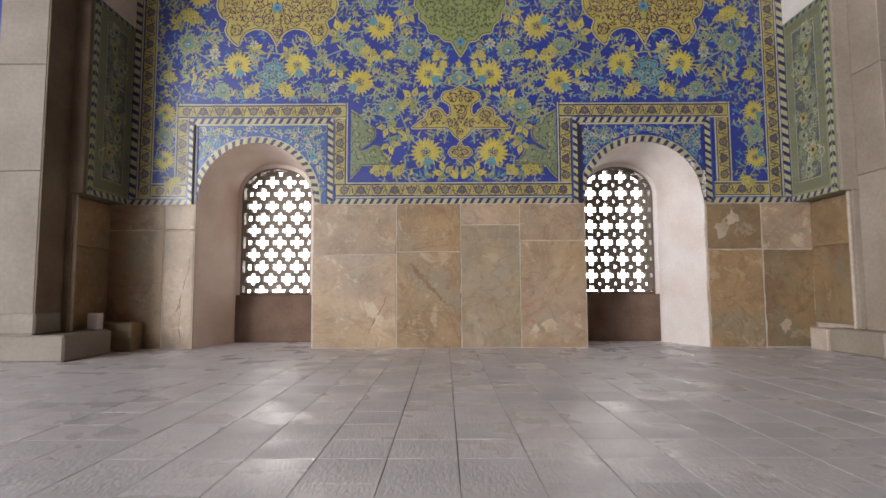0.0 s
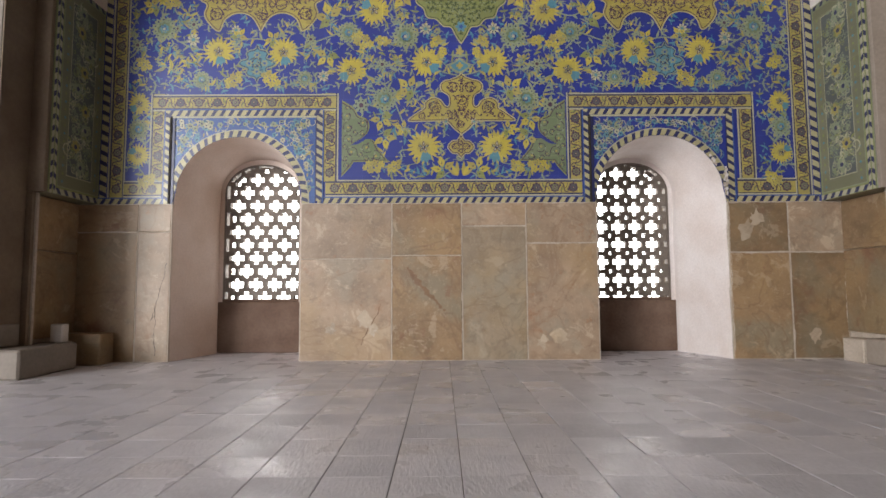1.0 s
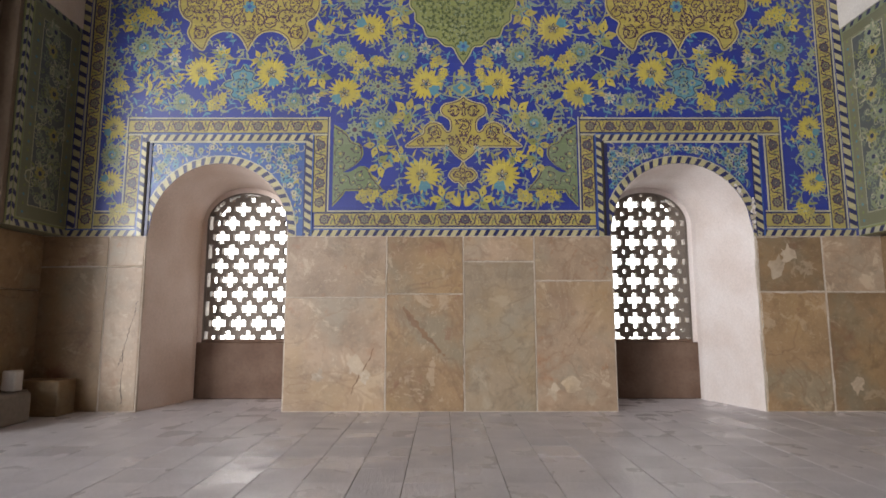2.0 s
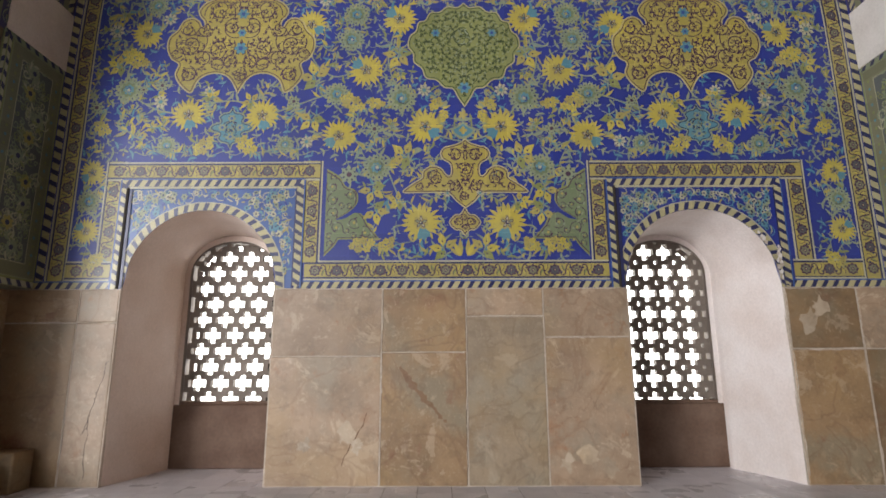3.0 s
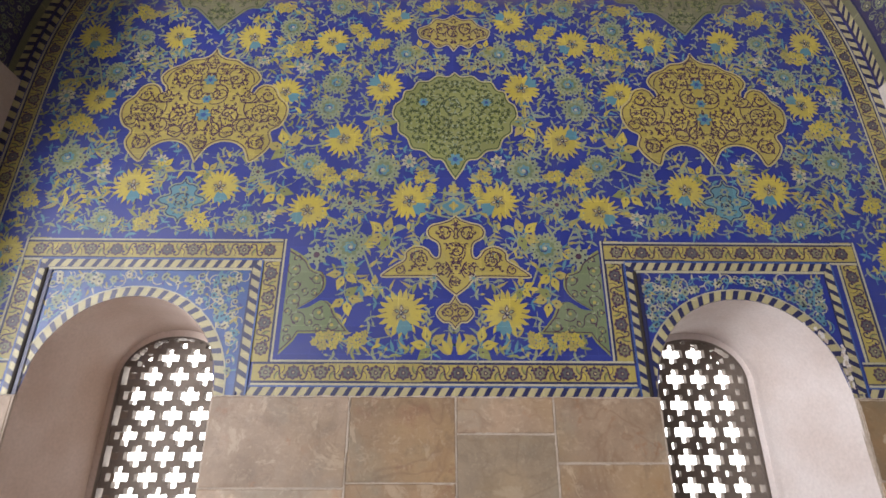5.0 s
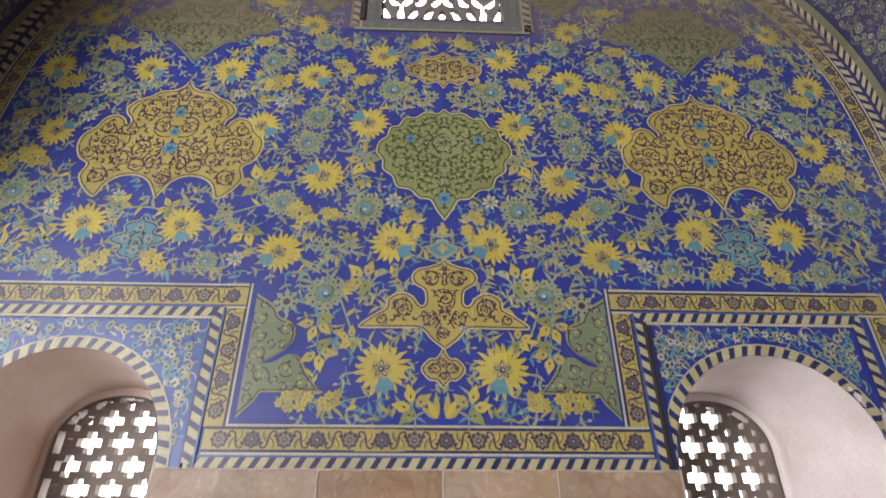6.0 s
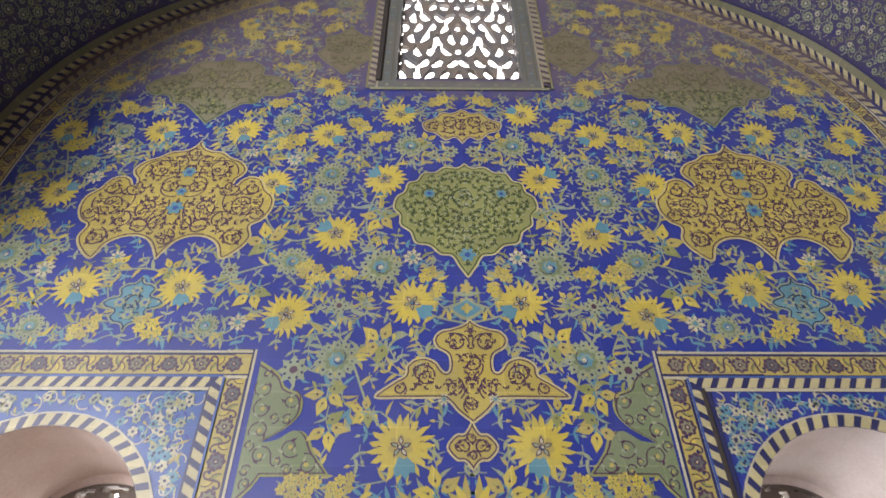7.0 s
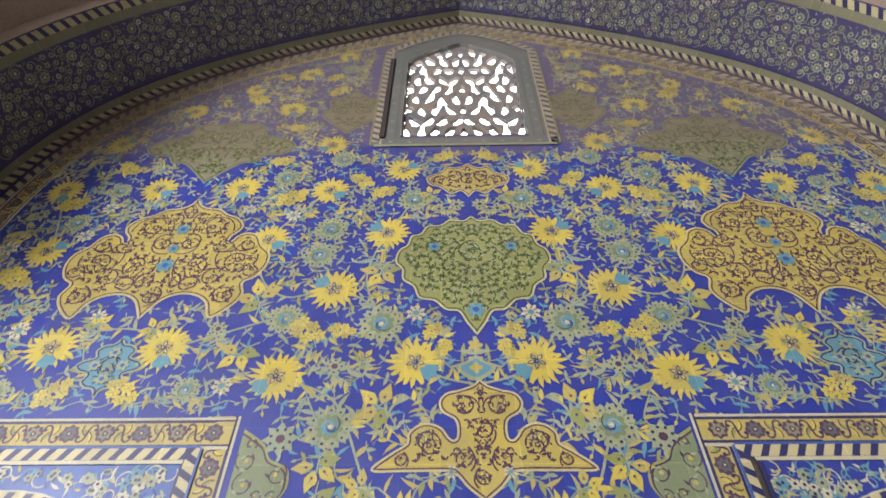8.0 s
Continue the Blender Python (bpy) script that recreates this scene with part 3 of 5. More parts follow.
for side in (-1, 1):
    rw = new("wall_return")
    tagged(rw, "narrow side wall of the bay with a patterned tile panel", "tiled wall", kind="structure")
    bx = HALF + 0.4
    # tile panel zone, the plaster block over it, and the recessed stone below
    def block(name, xin, xout, y0, y1, z0, z1, mat, label="", bevel=0.004, parent=rw):
        return part(name, box_mesh(abs(xout - xin), y1 - y0, z1 - z0, bevel), mat, parent, label, (side * (xin + xout) / 2, (y0 + y1) / 2, z0))
    block("tile_panel_body", HALF, HALF + 0.5, RETURN, W + 0.3, DADO, 4.43, GREYTILE, "green tile panel with a floral field")
    # the left patch is coloured browner to imitate the shade on it
    block("plaster_patch", HALF - 0.014, HALF + 0.5, RETURN + 0.02, W + 0.3, 4.434, 5.15, WHITEWASH if side > 0 else PLASTER_STAIN_SHADE, "bare plaster repair")
    block("lower_core", 4.84, HALF + 0.5, RETURN, W + 0.3, FLOOR, DADO - 0.004, MORTAR)
    pier = new("pier")
    tagged(pier, "grey stone pier between the bays on a low plinth", "pier", kind="structure")
    ph = (2.15, 1.25, 1.6, 1.6, 1.6, 1.74)
    z = FLOOR
    for k, h in enumerate(ph):
        block("stone_block", 4.80, 5.20 if side > 0 else 5.36, 8.13, RETURN - 0.003, z, z + h - 0.004, GREYSTONE if side > 0 else SHADED_PIERSTONE, "", 0.006, pier)
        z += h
    # added slab that carries the shade of the left pier's inner side
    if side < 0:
        block("facing", 4.78, 4.797, 8.134, RETURN - 0.06, 0.224, 8.0, SHADED_SIDE_BROWN, "brown facing that darkens the pier's shaded side", 0.004, pier)
    # the left strip is coloured darker for its shade
    strip_mat = GREYSTONE if side > 0 else SHADED_SIDE_BROWN
    block("jamb", 4.605, 4.797, RETURN - 0.055, RETURN - 0.004, DADO, 4.43, strip_mat, "narrow stone strip beside the tile panel", 0.004, pier)
    block("jamb", 4.72, 4.797, RETURN - 0.055, RETURN - 0.004, 0.224, DADO - 0.004, strip_mat, "", 0.004, pier)
    block("mortar_edge", 4.70, 4.78, RETURN - 0.002, RETURN + 0.035, 0.224, DADO - 0.004, MORTAR, "", 0.008, pier)
    block("plinth", 4.62 if side > 0 else 4.42, 5.3 if side > 0 else 5.5, 8.10, 8.97, FLOOR, 0.22, GREYSTONE if side > 0 else SHADED_PIERSTONE, "low stone plinth", 0.02, pier)
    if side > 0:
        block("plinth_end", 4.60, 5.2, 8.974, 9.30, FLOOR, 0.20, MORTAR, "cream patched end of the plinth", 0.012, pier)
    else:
        block("plinth_back", 4.60, 5.2, 8.974, 9.16, FLOOR, 0.22, SHADED_PIERSTONE, "", 0.012, pier)
        block("base_course", 4.768, 5.37, 8.118, 8.56, 0.222, 0.47, SHADED_PIERSTONE, "stepped base course of the pier", 0.02, pier)
        # white block put in for a slice of light at the plinth's end
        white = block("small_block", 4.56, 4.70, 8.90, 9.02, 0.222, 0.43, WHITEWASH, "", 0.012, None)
        tagged(white, "small white block on the plinth imitating a lit slice", "stone block")
        low = block("low_block", 4.30, 4.80, 9.18, 9.46, FLOOR, 0.30, MARBLE_RED, "", 0.012, None)
        tagged(low, "low reddish stone block on the paving in the corner", "stone block")
    # the neighbouring bay
    nb = part("wall_next_bay", box_mesh(8.3, 0.3, 11.4, 0), BLUE, None, "", (side * 9.35, W + 0.45, 0))
    tagged(nb, "tiled wall of the neighbouring bay beyond the pier", "tiled wall", kind="structure")

# ---- hall that closes the place ----
hall = part("ceiling", box_mesh(28, 33, 0.4, 0), VAULT, None, "", (0, -6.9, 11.4))
tagged(hall, "high brown brick vault over the hall", "ceiling", kind="structure")
# the left wall's upper gap is made up to hold the floor fill
for name, sx, sy, sz, loc in (("wall_side_left_top", 0.4, 25, 1.6, (-13.7, -2.5, 9.8)), ("wall_side_left_mid", 0.4, 25, 0.6, (-13.7, -2.5, 6.4)), ("wall_side_left_spandrel", 0.4, 13.3, 2.8, (-13.7, 3.35, 7.0)), ("wall_side_left_haunch", 0.4, 6.3, 2.8, (-13.7, -11.85, 7.0)), ("wall_side_left_end", 0.4, 13.3, 6.4, (-13.7, 3.35, 0)), ("wall_side_left_start", 0.4, 6.3, 6.4, (-13.7, -11.85, 0)), ("wall_side_right", 0.4, 25, 11.4, (12.3, -2.5, 0)),
                              ("wall_rear", 19.0, 0.6, 11.4, (2.9, -9.9, 0)),
                              ("wall_rear_corner", 0.6, 0.6, 11.4, (-13.4, -9.9, 0)), ("wall_rear_lintel", 6.5, 0.6, 4.5, (-9.85, -9.9, 6.9))):
    wl = part(name, box_mesh(sx, sy, sz, 0), HALL, None, "", loc)
    tagged(wl, "plain brown wall of the hall", "wall", kind="structure")

# ---- dado slabs ----
def slab(x0, x1, z0, z1, mat, seed):
    g = 0.006
    bm = box_mesh(x1 - x0 - 2 * g, 0.05, z1 - z0 - 2 * g, 0.007, 0.003, seed)
    part("slab", bm, mat, wall_back, "", ((x0 + x1) / 2, W - 0.006, z0 + g))


slab_plan = (
    (-2.015, -0.87, 1.19, MARBLE), (-0.87, 0.01, 1.23, MARBLE_RED), (0.01, 0.82, 1.60, MARBLE_GREY), (0.82, 1.715, 1.38, MARBLE),
    (3.375, 4.13, 1.25, MARBLE_RED), (4.13, 4.83, 1.25, MARBLE_RED), (-4.06, -3.645, 1.54, MARBLE), (-4.84, -4.06, 1.54, MARBLE_RED))
for k, (x0, x1, cut, mat) in enumerate(slab_plan):
    slab(x0, x1, FLOOR, cut, mat, k)
    slab(x0, x1, cut, DADO - 0.003, MARBLE if k in (2, 5) else mat, k + 40)
for x0, x1 in ((-4.86, -3.64), (-2.02, 1.72), (3.37, 4.86)):
    part("mortar_bed", box_mesh(x1 - x0, 0.04, DADO - 0.004 - FLOOR, 0), MORTAR, wall_back, "", ((x0 + x1) / 2, W - 0.006, FLOOR))
for side in (-1, 1):
    for z0, z1 in ((0.26, 1.27), (1.27, 1.895)):
        part("slab", box_mesh(0.05, 0.80, z1 - z0 - 0.012, 0.007, 0.003, 70 + side), MARBLE_RED, wall_back, "", (side * 4.83, 9.07, z0 + 0.006))


def smear(a, b, width, mat, seed, lift=0.0345, wobble=0.006, name="mortar_line", rise=0.35):
    """An uneven strip of mortar, or a crack, along a joint."""
    r = random.Random(seed)
    n = max(4, int(math.hypot(b[0] - a[0], b[1] - a[1]) / 0.03))
    d = math.hypot(b[0] - a[0], b[1] - a[1])
    ux, uz = (b[0] - a[0]) / d, (b[1] - a[1]) / d
    vv, ff, off = [], [], 0.0
    for k in range(n + 1):
        t = k / n
        off = off * 0.7 + r.uniform(-wobble, wobble)
        w = width * r.choice((0.5, 0.7, 0.8, 1.0, 1.5)) / 2
        x, z = a[0] + (b[0] - a[0]) * t - uz * off, a[1] + (b[1] - a[1]) * t + ux * off
        vv += [(x - uz * w, W - lift, z + ux * w), (x, W - lift - rise * w, z), (x + uz * w, W - lift, z - ux * w)]
    for k in range(n):
        for j in (0, 1):
            ff.append((3 * k + j, 3 * k + j + 1, 3 * k + 4 + j, 3 * k + 3 + j))
    make(name, vv, ff, mat, wall_back, smooth=True)


for k, (a, b, w) in enumerate((((3.38, 1.25), (4.82, 1.25), 0.020), ((4.13, 0.05), (4.13, 1.89), 0.017), ((0.01, 0.1), (0.01, 1.89), 0.013), ((0.02, 1.60), (0.82, 1.60), 0.014),
                               ((0.82, 1.2), (0.82, 1.89), 0.020), ((0.82, 0.02), (0.82, 1.2), 0.010), ((0.83, 1.38), (1.71, 1.38), 0.012), ((-0.86, 1.23), (0.0, 1.23), 0.012),
                               ((-0.87, 0.05), (-0.87, 1.89), 0.014), ((-2.0, 1.19), (-0.88, 1.19), 0.012), ((-4.82, 1.54), (-3.66, 1.54), 0.013), ((-4.06, 0.05), (-4.06, 1.89), 0.010),
                               ((3.39, 1.885), (4.82, 1.885), 0.012), ((-2.0, 1.888), (1.70, 1.888), 0.010), ((3.385, 0.02), (3.385, 1.88), 0.016), ((4.815, 0.2), (4.815, 1.88), 0.022))):
    smear(a, b, 0.72 * w, MORTAR, 500 + k)
for k, (a, b) in enumerate((((-3.86, 0.42), (-3.68, 1.15)), ((-3.80, 0.0), (-3.82, 0.62)), ((-0.68, 1.08), (-0.10, 0.40)), ((-1.25, 0.12), (-1.0, 0.62)))):
    smear(a, b, 0.006 if k < 2 else 0.055 if k == 2 else 0.010, DARK if k < 2 else STREAK, 560 + k, 0.0325, 0.010, "crack" if k < 2 else "rust_streak", 0.35 if k < 2 else 0.02)
for k, (x, z, s) in enumerate(((-1.22, 0.42, 0.10), (-1.10, 0.30, 0.07), (1.2, 0.2, 0.12), (1.42, 0.12, 0.09), (1.0, 0.14, 0.08), (3.6, 1.55, 0.13), (3.72, 1.68, 0.10), (-1.62, 0.3, 0.07), (4.4, 0.2, 0.08))):
    r = random.Random(600 + k)
    ring = smooth_line([(x + s * r.uniform(0.45, 1.25) * math.cos(q * 0.449), z + s * 1.2 * r.uniform(0.4, 1.25) * math.sin(q * 0.449)) for q in range(14)], 6, True)
    pts = [(a + r.uniform(-0.002, 0.002), W - 0.0325 - 0.0002 * k, b + r.uniform(-0.002, 0.002)) for a, b in ring]
    make("pale_patch", pts, [tuple(range(len(pts)))], PALE_STONE, wall_back)
# broken tile edge and bare plaster flakes along one niche arch
r = random.Random(91)
fa = front_arch(1)
for k in range(34):
    x = 3.36 - abs(r.gauss(0, 0.10))
    z = fa(x) + r.uniform(-0.01, 0.05) if r.random() < 0.75 else r.uniform(1.95, 2.3)
    if z < 2.35 and x < 3.34:
        x = 3.36 + r.uniform(0, 0.03)
    s = r.uniform(0.008, 0.026)
    pts = [(x + s * r.uniform(0.5, 1.2) * math.cos(q * 1.05), W - 0.021 - r.uniform(0, 0.004), z + s * r.uniform(0.5, 1.6) * math.sin(q * 1.05)) for q in range(6)]
    make("plaster_flake", pts, [tuple(range(6))], WHITEWASH if r.random() < 0.6 else MORTAR, wall_back)

# ---- painted tile decoration ----
def along(path):
    """A map from (distance along, distance to the left) of a line to the plane, and the line's length."""
    seg, total = [], 0.0
    for a, b in zip(path, path[1:]):
        d = math.hypot(b[0] - a[0], b[1] - a[1])
        seg.append((total, d, a, b))
        total += d
    norm = []
    for _, d, a, b in seg:
        norm.append((-(b[1] - a[1]) / d, (b[0] - a[0]) / d))
    starts = [q[0] for q in seg]

    def at(s, t):
        k = max(0, min(len(seg) - 1, int(np.searchsorted(starts, s, side="right")) - 1))
        s0, d, a, b = seg[k]
        u = (s - s0) / d
        n = norm[k]
        if len(seg) > 6:
            o = norm[min(max(k + (1 if u > 0.5 else -1), 0), len(seg) - 1)]
            w = abs(u - 0.5)
            n = (n[0] * (1 - w) + o[0] * w, n[1] * (1 - w) + o[1] * w)
        return (a[0] + (b[0] - a[0]) * u + n[0] * t, a[1] + (b[1] - a[1]) * u + n[1] * t)
    return at, total


def strip(flat, at, length, t0, t1, mat, layer, step=0.12, s0=0.0):
    n = max(1, int((length - s0) / step))
    for k in range(n):
        a, b = s0 + (length - s0) * k / n, s0 + (length - s0) * (k + 1) / n
        flat.poly([at(a, t0), at(b, t0), at(b, t1), at(a, t1)], mat, layer)


def rope(flat, at, length, t0, t1, pale, dark, layer=3, period=0.125, slant=0.5, s0=0.0):
    """A band of slanting pale and dark pieces."""
    strip(flat, at, length, t0, t1, pale, layer, 0.12, s0)
    n = max(1, round((length - s0) / period))
    p = (length - s0) / n
    w = (t1 - t0) * slant
    for k in range(n):
        a = s0 + k * p + p * 0.2
        flat.poly([at(a, t0), at(a + p * 0.43, t0), at(a + p * 0.43 + w, t1), at(a + w, t1)], dark, layer + 1)


def guilloche(flat, at, length, t0, t1, layer=3, period=0.235, s0=0.0):
    """A yellow band of rosettes between curling leaves, with pale and dark edge lines."""
    w = t1 - t0
    strip(flat, at, length, t0, t1, OCH, layer, 0.12, s0)
    n = max(1, round((length - s0) / period))
    p = (length - s0) / n
    for k in range(n):
        c = s0 + (k + 0.5) * p
        mid = (t0 + t1) / 2
        def ring(r, lobes, mat, lay, phase=0.0, dep=0.2):
            flat.poly([at(c + r * (1 - dep * (j % 2)) * math.cos(2 * math.pi * j / lobes + phase), mid + r * (1 - dep * (j % 2)) * math.sin(2 * math.pi * j / lobes + phase))
                       for j in range(lobes)], mat, lay)
        ring(w * 0.43, 16, PUR, layer + 1)
        ring(w * 0.33, 14, GRF if k % 2 else GRT, layer + 2, 0.2, 0.35)
        ring(w * 0.15, 6, PUR, layer + 3)
        ring(w * 0.06, 5, ROP, layer + 4)
        e = c + p * 0.5
        if e + p * 0.25 < length:
            sg = 1 if k % 2 else -1
            wind = smooth_line([(e - p * 0.27, -sg * w * 0.05), (e - p * 0.20, -sg * w * 0.36), (e - p * 0.05, -sg * w * 0.30), (e, 0.0), (e + p * 0.05, sg * w * 0.30),
                                (e + p * 0.20, sg * w * 0.36), (e + p * 0.27, sg * w * 0.05)], 3)
            fl_pts = [at(a, mid + b) for a, b in wind]
            flat.ribbon(fl_pts, 0.013, PUR, layer + 2)
            for q in (-1, 1):
                curl = smooth_line([(e - q * p * 0.04, q * sg * w * 0.06), (e + q * p * 0.08, q * sg * w * 0.04), (e + q * p * 0.17, -q * sg * w * 0.16), (e + q * p * 0.15, -q * sg * w * 0.38),
                                    (e + q * p * 0.10, -q * sg * w * 0.22), (e + q * p * 0.02, -q * sg * w * 0.08)], 3, True)
                flat.poly([at(a, mid + b) for a, b in curl], YEL if q > 0 else OLI, layer + 1)
                flat.ribbon([at(a, mid + b) for a, b in curl[:10]], 0.007, PUR, layer + 3)
                flat.poly([at(e + q * p * 0.20 + 0.012 * math.cos(g), mid + q * sg * w * 0.16 + 0.012 * math.sin(g)) for g in range(6)], NAV, layer + 3)
    for a, b, m in ((t0 - 0.012, t0 + 0.008, NAV), (t0 - 0.034, t0 - 0.012, CRE), (t1 - 0.008, t1 + 0.012, NAV), (t1 + 0.012, t1 + 0.030, CRE)):
        strip(flat, at, length, a, b, m, layer, 0.12, s0)


def put_flat(flat, name, label="", parent=None, y=W):
    ob = new(name, flat.mesh(name))
    ob.location = (0, y, 0)
    ob.parent = parent or wall_back
    if label:
        tagged(ob, label)
    return ob


def rail(*pts):
    return along(list(pts))


# border round the whole wall, following the arch
edge = [(HALF, DADO + 0.08)] + arch_line(44, low=SPRING) + [(-HALF, DADO + 0.08)]
at, total = along(edge)
fl = Flat()
rope(fl, at, total, 0.015, 0.10, ROP, NAV, 3, 0.13, 0.5)
guilloche(fl, at, total, 0.145, 0.30, 3)
put_flat(fl, "border_band", "yellow guilloche border with a dark and pale rope edge")

# bottom bands between and beside the niches
FRAMES = ((-3.98, -1.55, -3.68, -1.84), (1.36, 3.79, 1.67, 3.41))
TOP = 3.33
for x0, x1 in ((-4.6, FRAMES[0][2] - 0.02), (FRAMES[0][3] + 0.02, FRAMES[1][2] - 0.02), (FRAMES[1][3] + 0.02, 4.6)):
    fl = Flat()
    at, total = rail((x0, DADO), (x1, DADO))
    rope(fl, at, total - 0.04, 0.0, 0.07, ROP, NAV, 5, 0.108, 0.6)
    strip(fl, at, total, 0.07, 0.085, PAL, 5)
    g0, g1 = max(x0, -4.28), min(x1, 4.28)
    g0, g1 = g0 + (0.10 if g0 > -4 else 0), g1 - (0.10 if g1 < 4 else 0)
    at, total = rail((g0, DADO), (g1, DADO))
    guilloche(fl, at, total, 0.115, 0.27, 3)
    put_flat(fl, "border_band", "yellow guilloche border above the dado")

# frames round the two niches
for n, (xo0, xo1, xi0, xi1) in enumerate(FRAMES):
    fl = Flat()
    for kind in ("guilloche", "rope"):
        if kind == "guilloche":
            runs = (((xo0 + 0.04, DADO + 0.28), (xo0 + 0.04, TOP)), ((xo0 + 0.04, TOP - 0.04), (xo1 - 0.04, TOP - 0.04)), ((xo1 - 0.04, TOP), (xo1 - 0.04, DADO + 0.28)))
            for a, b in runs:
                at, total = rail(a, b)
                guilloche(fl, at, total, -0.155, -0.0, 3 if a[1] != b[1] else 8)
        else:
            a0, a1 = xi0 - 0.09, xi1 + 0.08
            for a, b in (((a0, DADO), (a0, TOP - 0.22)), ((a0, TOP - 0.22), (a1, TOP - 0.22)), ((a1, TOP - 0.22), (a1, DADO))):
                at, total = rail(a, b)
                rope(fl, at, total - 0.03, -0.075, 0.0, ROP, NAV, 14, 0.108, 0.6)
                strip(fl, at, total, 0.0, 0.016, PAL, 14)
                strip(fl, at, total, -0.09, -0.075, NAV, 14)
    put_flat(fl, "niche_frame", "patterned tile frame round the window niche")
    # spandrel above the arch
    a, b, _ = NICHES[n]
    fa = front_arch(n)
    fl = Flat()
    xs = np.linspace(xi0, xi1, 61)
    top = TOP - 0.31
    ring = 0.085
    def outer(x):
        mid, half = (a + b) / 2, (b - a) / 2 + ring
        return niche_z(x, mid, half, 1.93, 2.76 + ring)
    for x0, x1 in zip(xs, xs[1:]):
        z0, z1 = outer(x0) if a - ring < x0 < b + ring else DADO, outer(x1) if a - ring < x1 < b + ring else DADO
        fl.poly([(x0, max(z0, DADO)), (x1, max(z1, DADO)), (x1, top), (x0, top)], PAL if n == 0 else BLU, 2)
    # rope round the arch
    mid, half = (a + b) / 2, (b - a) / 2
    curve = [(mid - half, DADO)] + [(mid - half * math.cos(math.pi * k / 40), fa(mid - half * math.cos(math.pi * k / 40))) for k in range(41)] + [(mid + half, DADO)]
    at, total = along(curve)
    rope(fl, at, total, 0.004, ring, ROP, NAV, 5, 0.105, 0.35)
    strip(fl, at, total, ring, ring + 0.014, CRE, 6)
    strip(fl, rail((xi0, DADO), (xi0, top))[0], top - DADO, -0.035, 0.006, NAV, 16)
    strip(fl, rail((xi0, top), (xi1, top))[0], xi1 - xi0, -0.012, 0.012, CRE, 16)
    # small flowers and scrolls in the spandrel
    r = random.Random(5 + n)
    for k in range(1500):
        x, z = r.uniform(xi0 + 0.06, xi1 - 0.06), r.uniform(2.0, top - 0.05)
        if z < (outer(x) if a - ring < x < b + ring else DADO) + 0.06:
            continue
        u = r.random()
        if u < 0.30:
            fl.disc(x, z, r.uniform(0.018, 0.04), r.choice((TEA, SAG, CRE)), 6 + k % 3, 0, 6, 0.3, r.uniform(0, 3))
            fl.disc(x, z, 0.011, NAV, 9 + k % 2, 6)
        elif u < 0.8:
            fl.leaf(x, z, r.uniform(0, 6.28), r.uniform(0.04, 0.09), 0.022, r.choice((TEA, CRE, SAG, OCH, BLU if n == 0 else TEA)), 3 + k % 3, r.uniform(-0.4, 0.4))
        else:
            c0, rad = r.uniform(0, 6.28), r.uniform(0.03, 0.06)
            fl.ribbon([(x + rad * math.cos(c0 + j * 0.5), z + rad * math.sin(c0 + j * 0.5)) for j in range(8)], 0.009, r.choice((CRE, TEA)), 3 + k % 2)
    put_flat(fl, "spandrel_panel", "blue floral spandrel over the niche arch" if n == 0 else "dark blue floral spandrel with chipped tiles")
    # thin raised near-black strip along the spandrel's left edge
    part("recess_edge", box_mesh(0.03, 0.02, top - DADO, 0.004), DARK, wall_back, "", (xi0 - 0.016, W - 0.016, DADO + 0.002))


# -- motif meshes, drawn once at unit size --
def spiral(x, z, r, a0, turns, way, n=16):
    return [(x + r * (1 - 0.78 * k / n) * math.cos(a0 + way * turns * 6.283 * k / n), z + r * (1 - 0.78 * k / n) * math.sin(a0 + way * turns * 6.283 * k / n)) for k in range(n + 1)]


def sunflower(seed):
    """A ragged yellow flower with a small lotus heart and a turquoise calyx at one side."""
    r = random.Random(seed)
    fl = Flat(0.0008)
    n = 19 + seed % 3
    pts = []
    for k in range(n):
        a = 2 * math.pi * k / n + r.uniform(-0.06, 0.06)
        tip, w = r.uniform(0.90, 1.14), math.pi / n
        for da, rr in ((-0.95, 0.66), (-0.62, 0.86), (0.1, tip), (0.30, 0.92), (0.62, 0.78)):
            pts.append((rr * math.cos(a + da * w), rr * math.sin(a + da * w)))
    fl.poly(pts, YEL, 1)
    for k in range(n):
        a = 2 * math.pi * (k + 0.5) / n + r.uniform(-0.08, 0.08)
        fl.leaf(0.58 * math.cos(a), 0.58 * math.sin(a), a, r.uniform(0.10, 0.20), 0.040, PUR if k % 3 == 0 else OCH, 2)
    fan = [(0.28 * math.cos(a), 0.28 * math.sin(a)) for a in np.linspace(-1.95, -1.2, 4)]
    fan += [(rr * math.cos(a), rr * math.sin(a)) for a, rr in ((-1.10, 0.70), (-1.26, 0.90), (-1.42, 0.80), (-1.58, 0.98), (-1.76, 0.80), (-1.94, 0.88), (-2.08, 0.68))]
    fl.poly(fan, TEA, 3)
    fl.disc(0, 0, 0.37, OCH, 4, 0, 7, 0.25)
    for k in range(5):
        a = 2 * math.pi * k / 5 + 0.5
        fl.leaf(0.06 * math.cos(a), 0.06 * math.sin(a), a, 0.29, 0.19, PUR, 5)
        fl.leaf(0.10 * math.cos(a), 0.10 * math.sin(a), a, 0.19, 0.11, CRE if k % 2 else SAG, 6)
    fl.disc(0, -0.02, 0.10, NAV, 7, 7)
    fl.disc(0.02, 0.0, 0.05, (CRE, TEA, OCH)[seed % 3], 8, 6)
    return fl.mesh("flower")


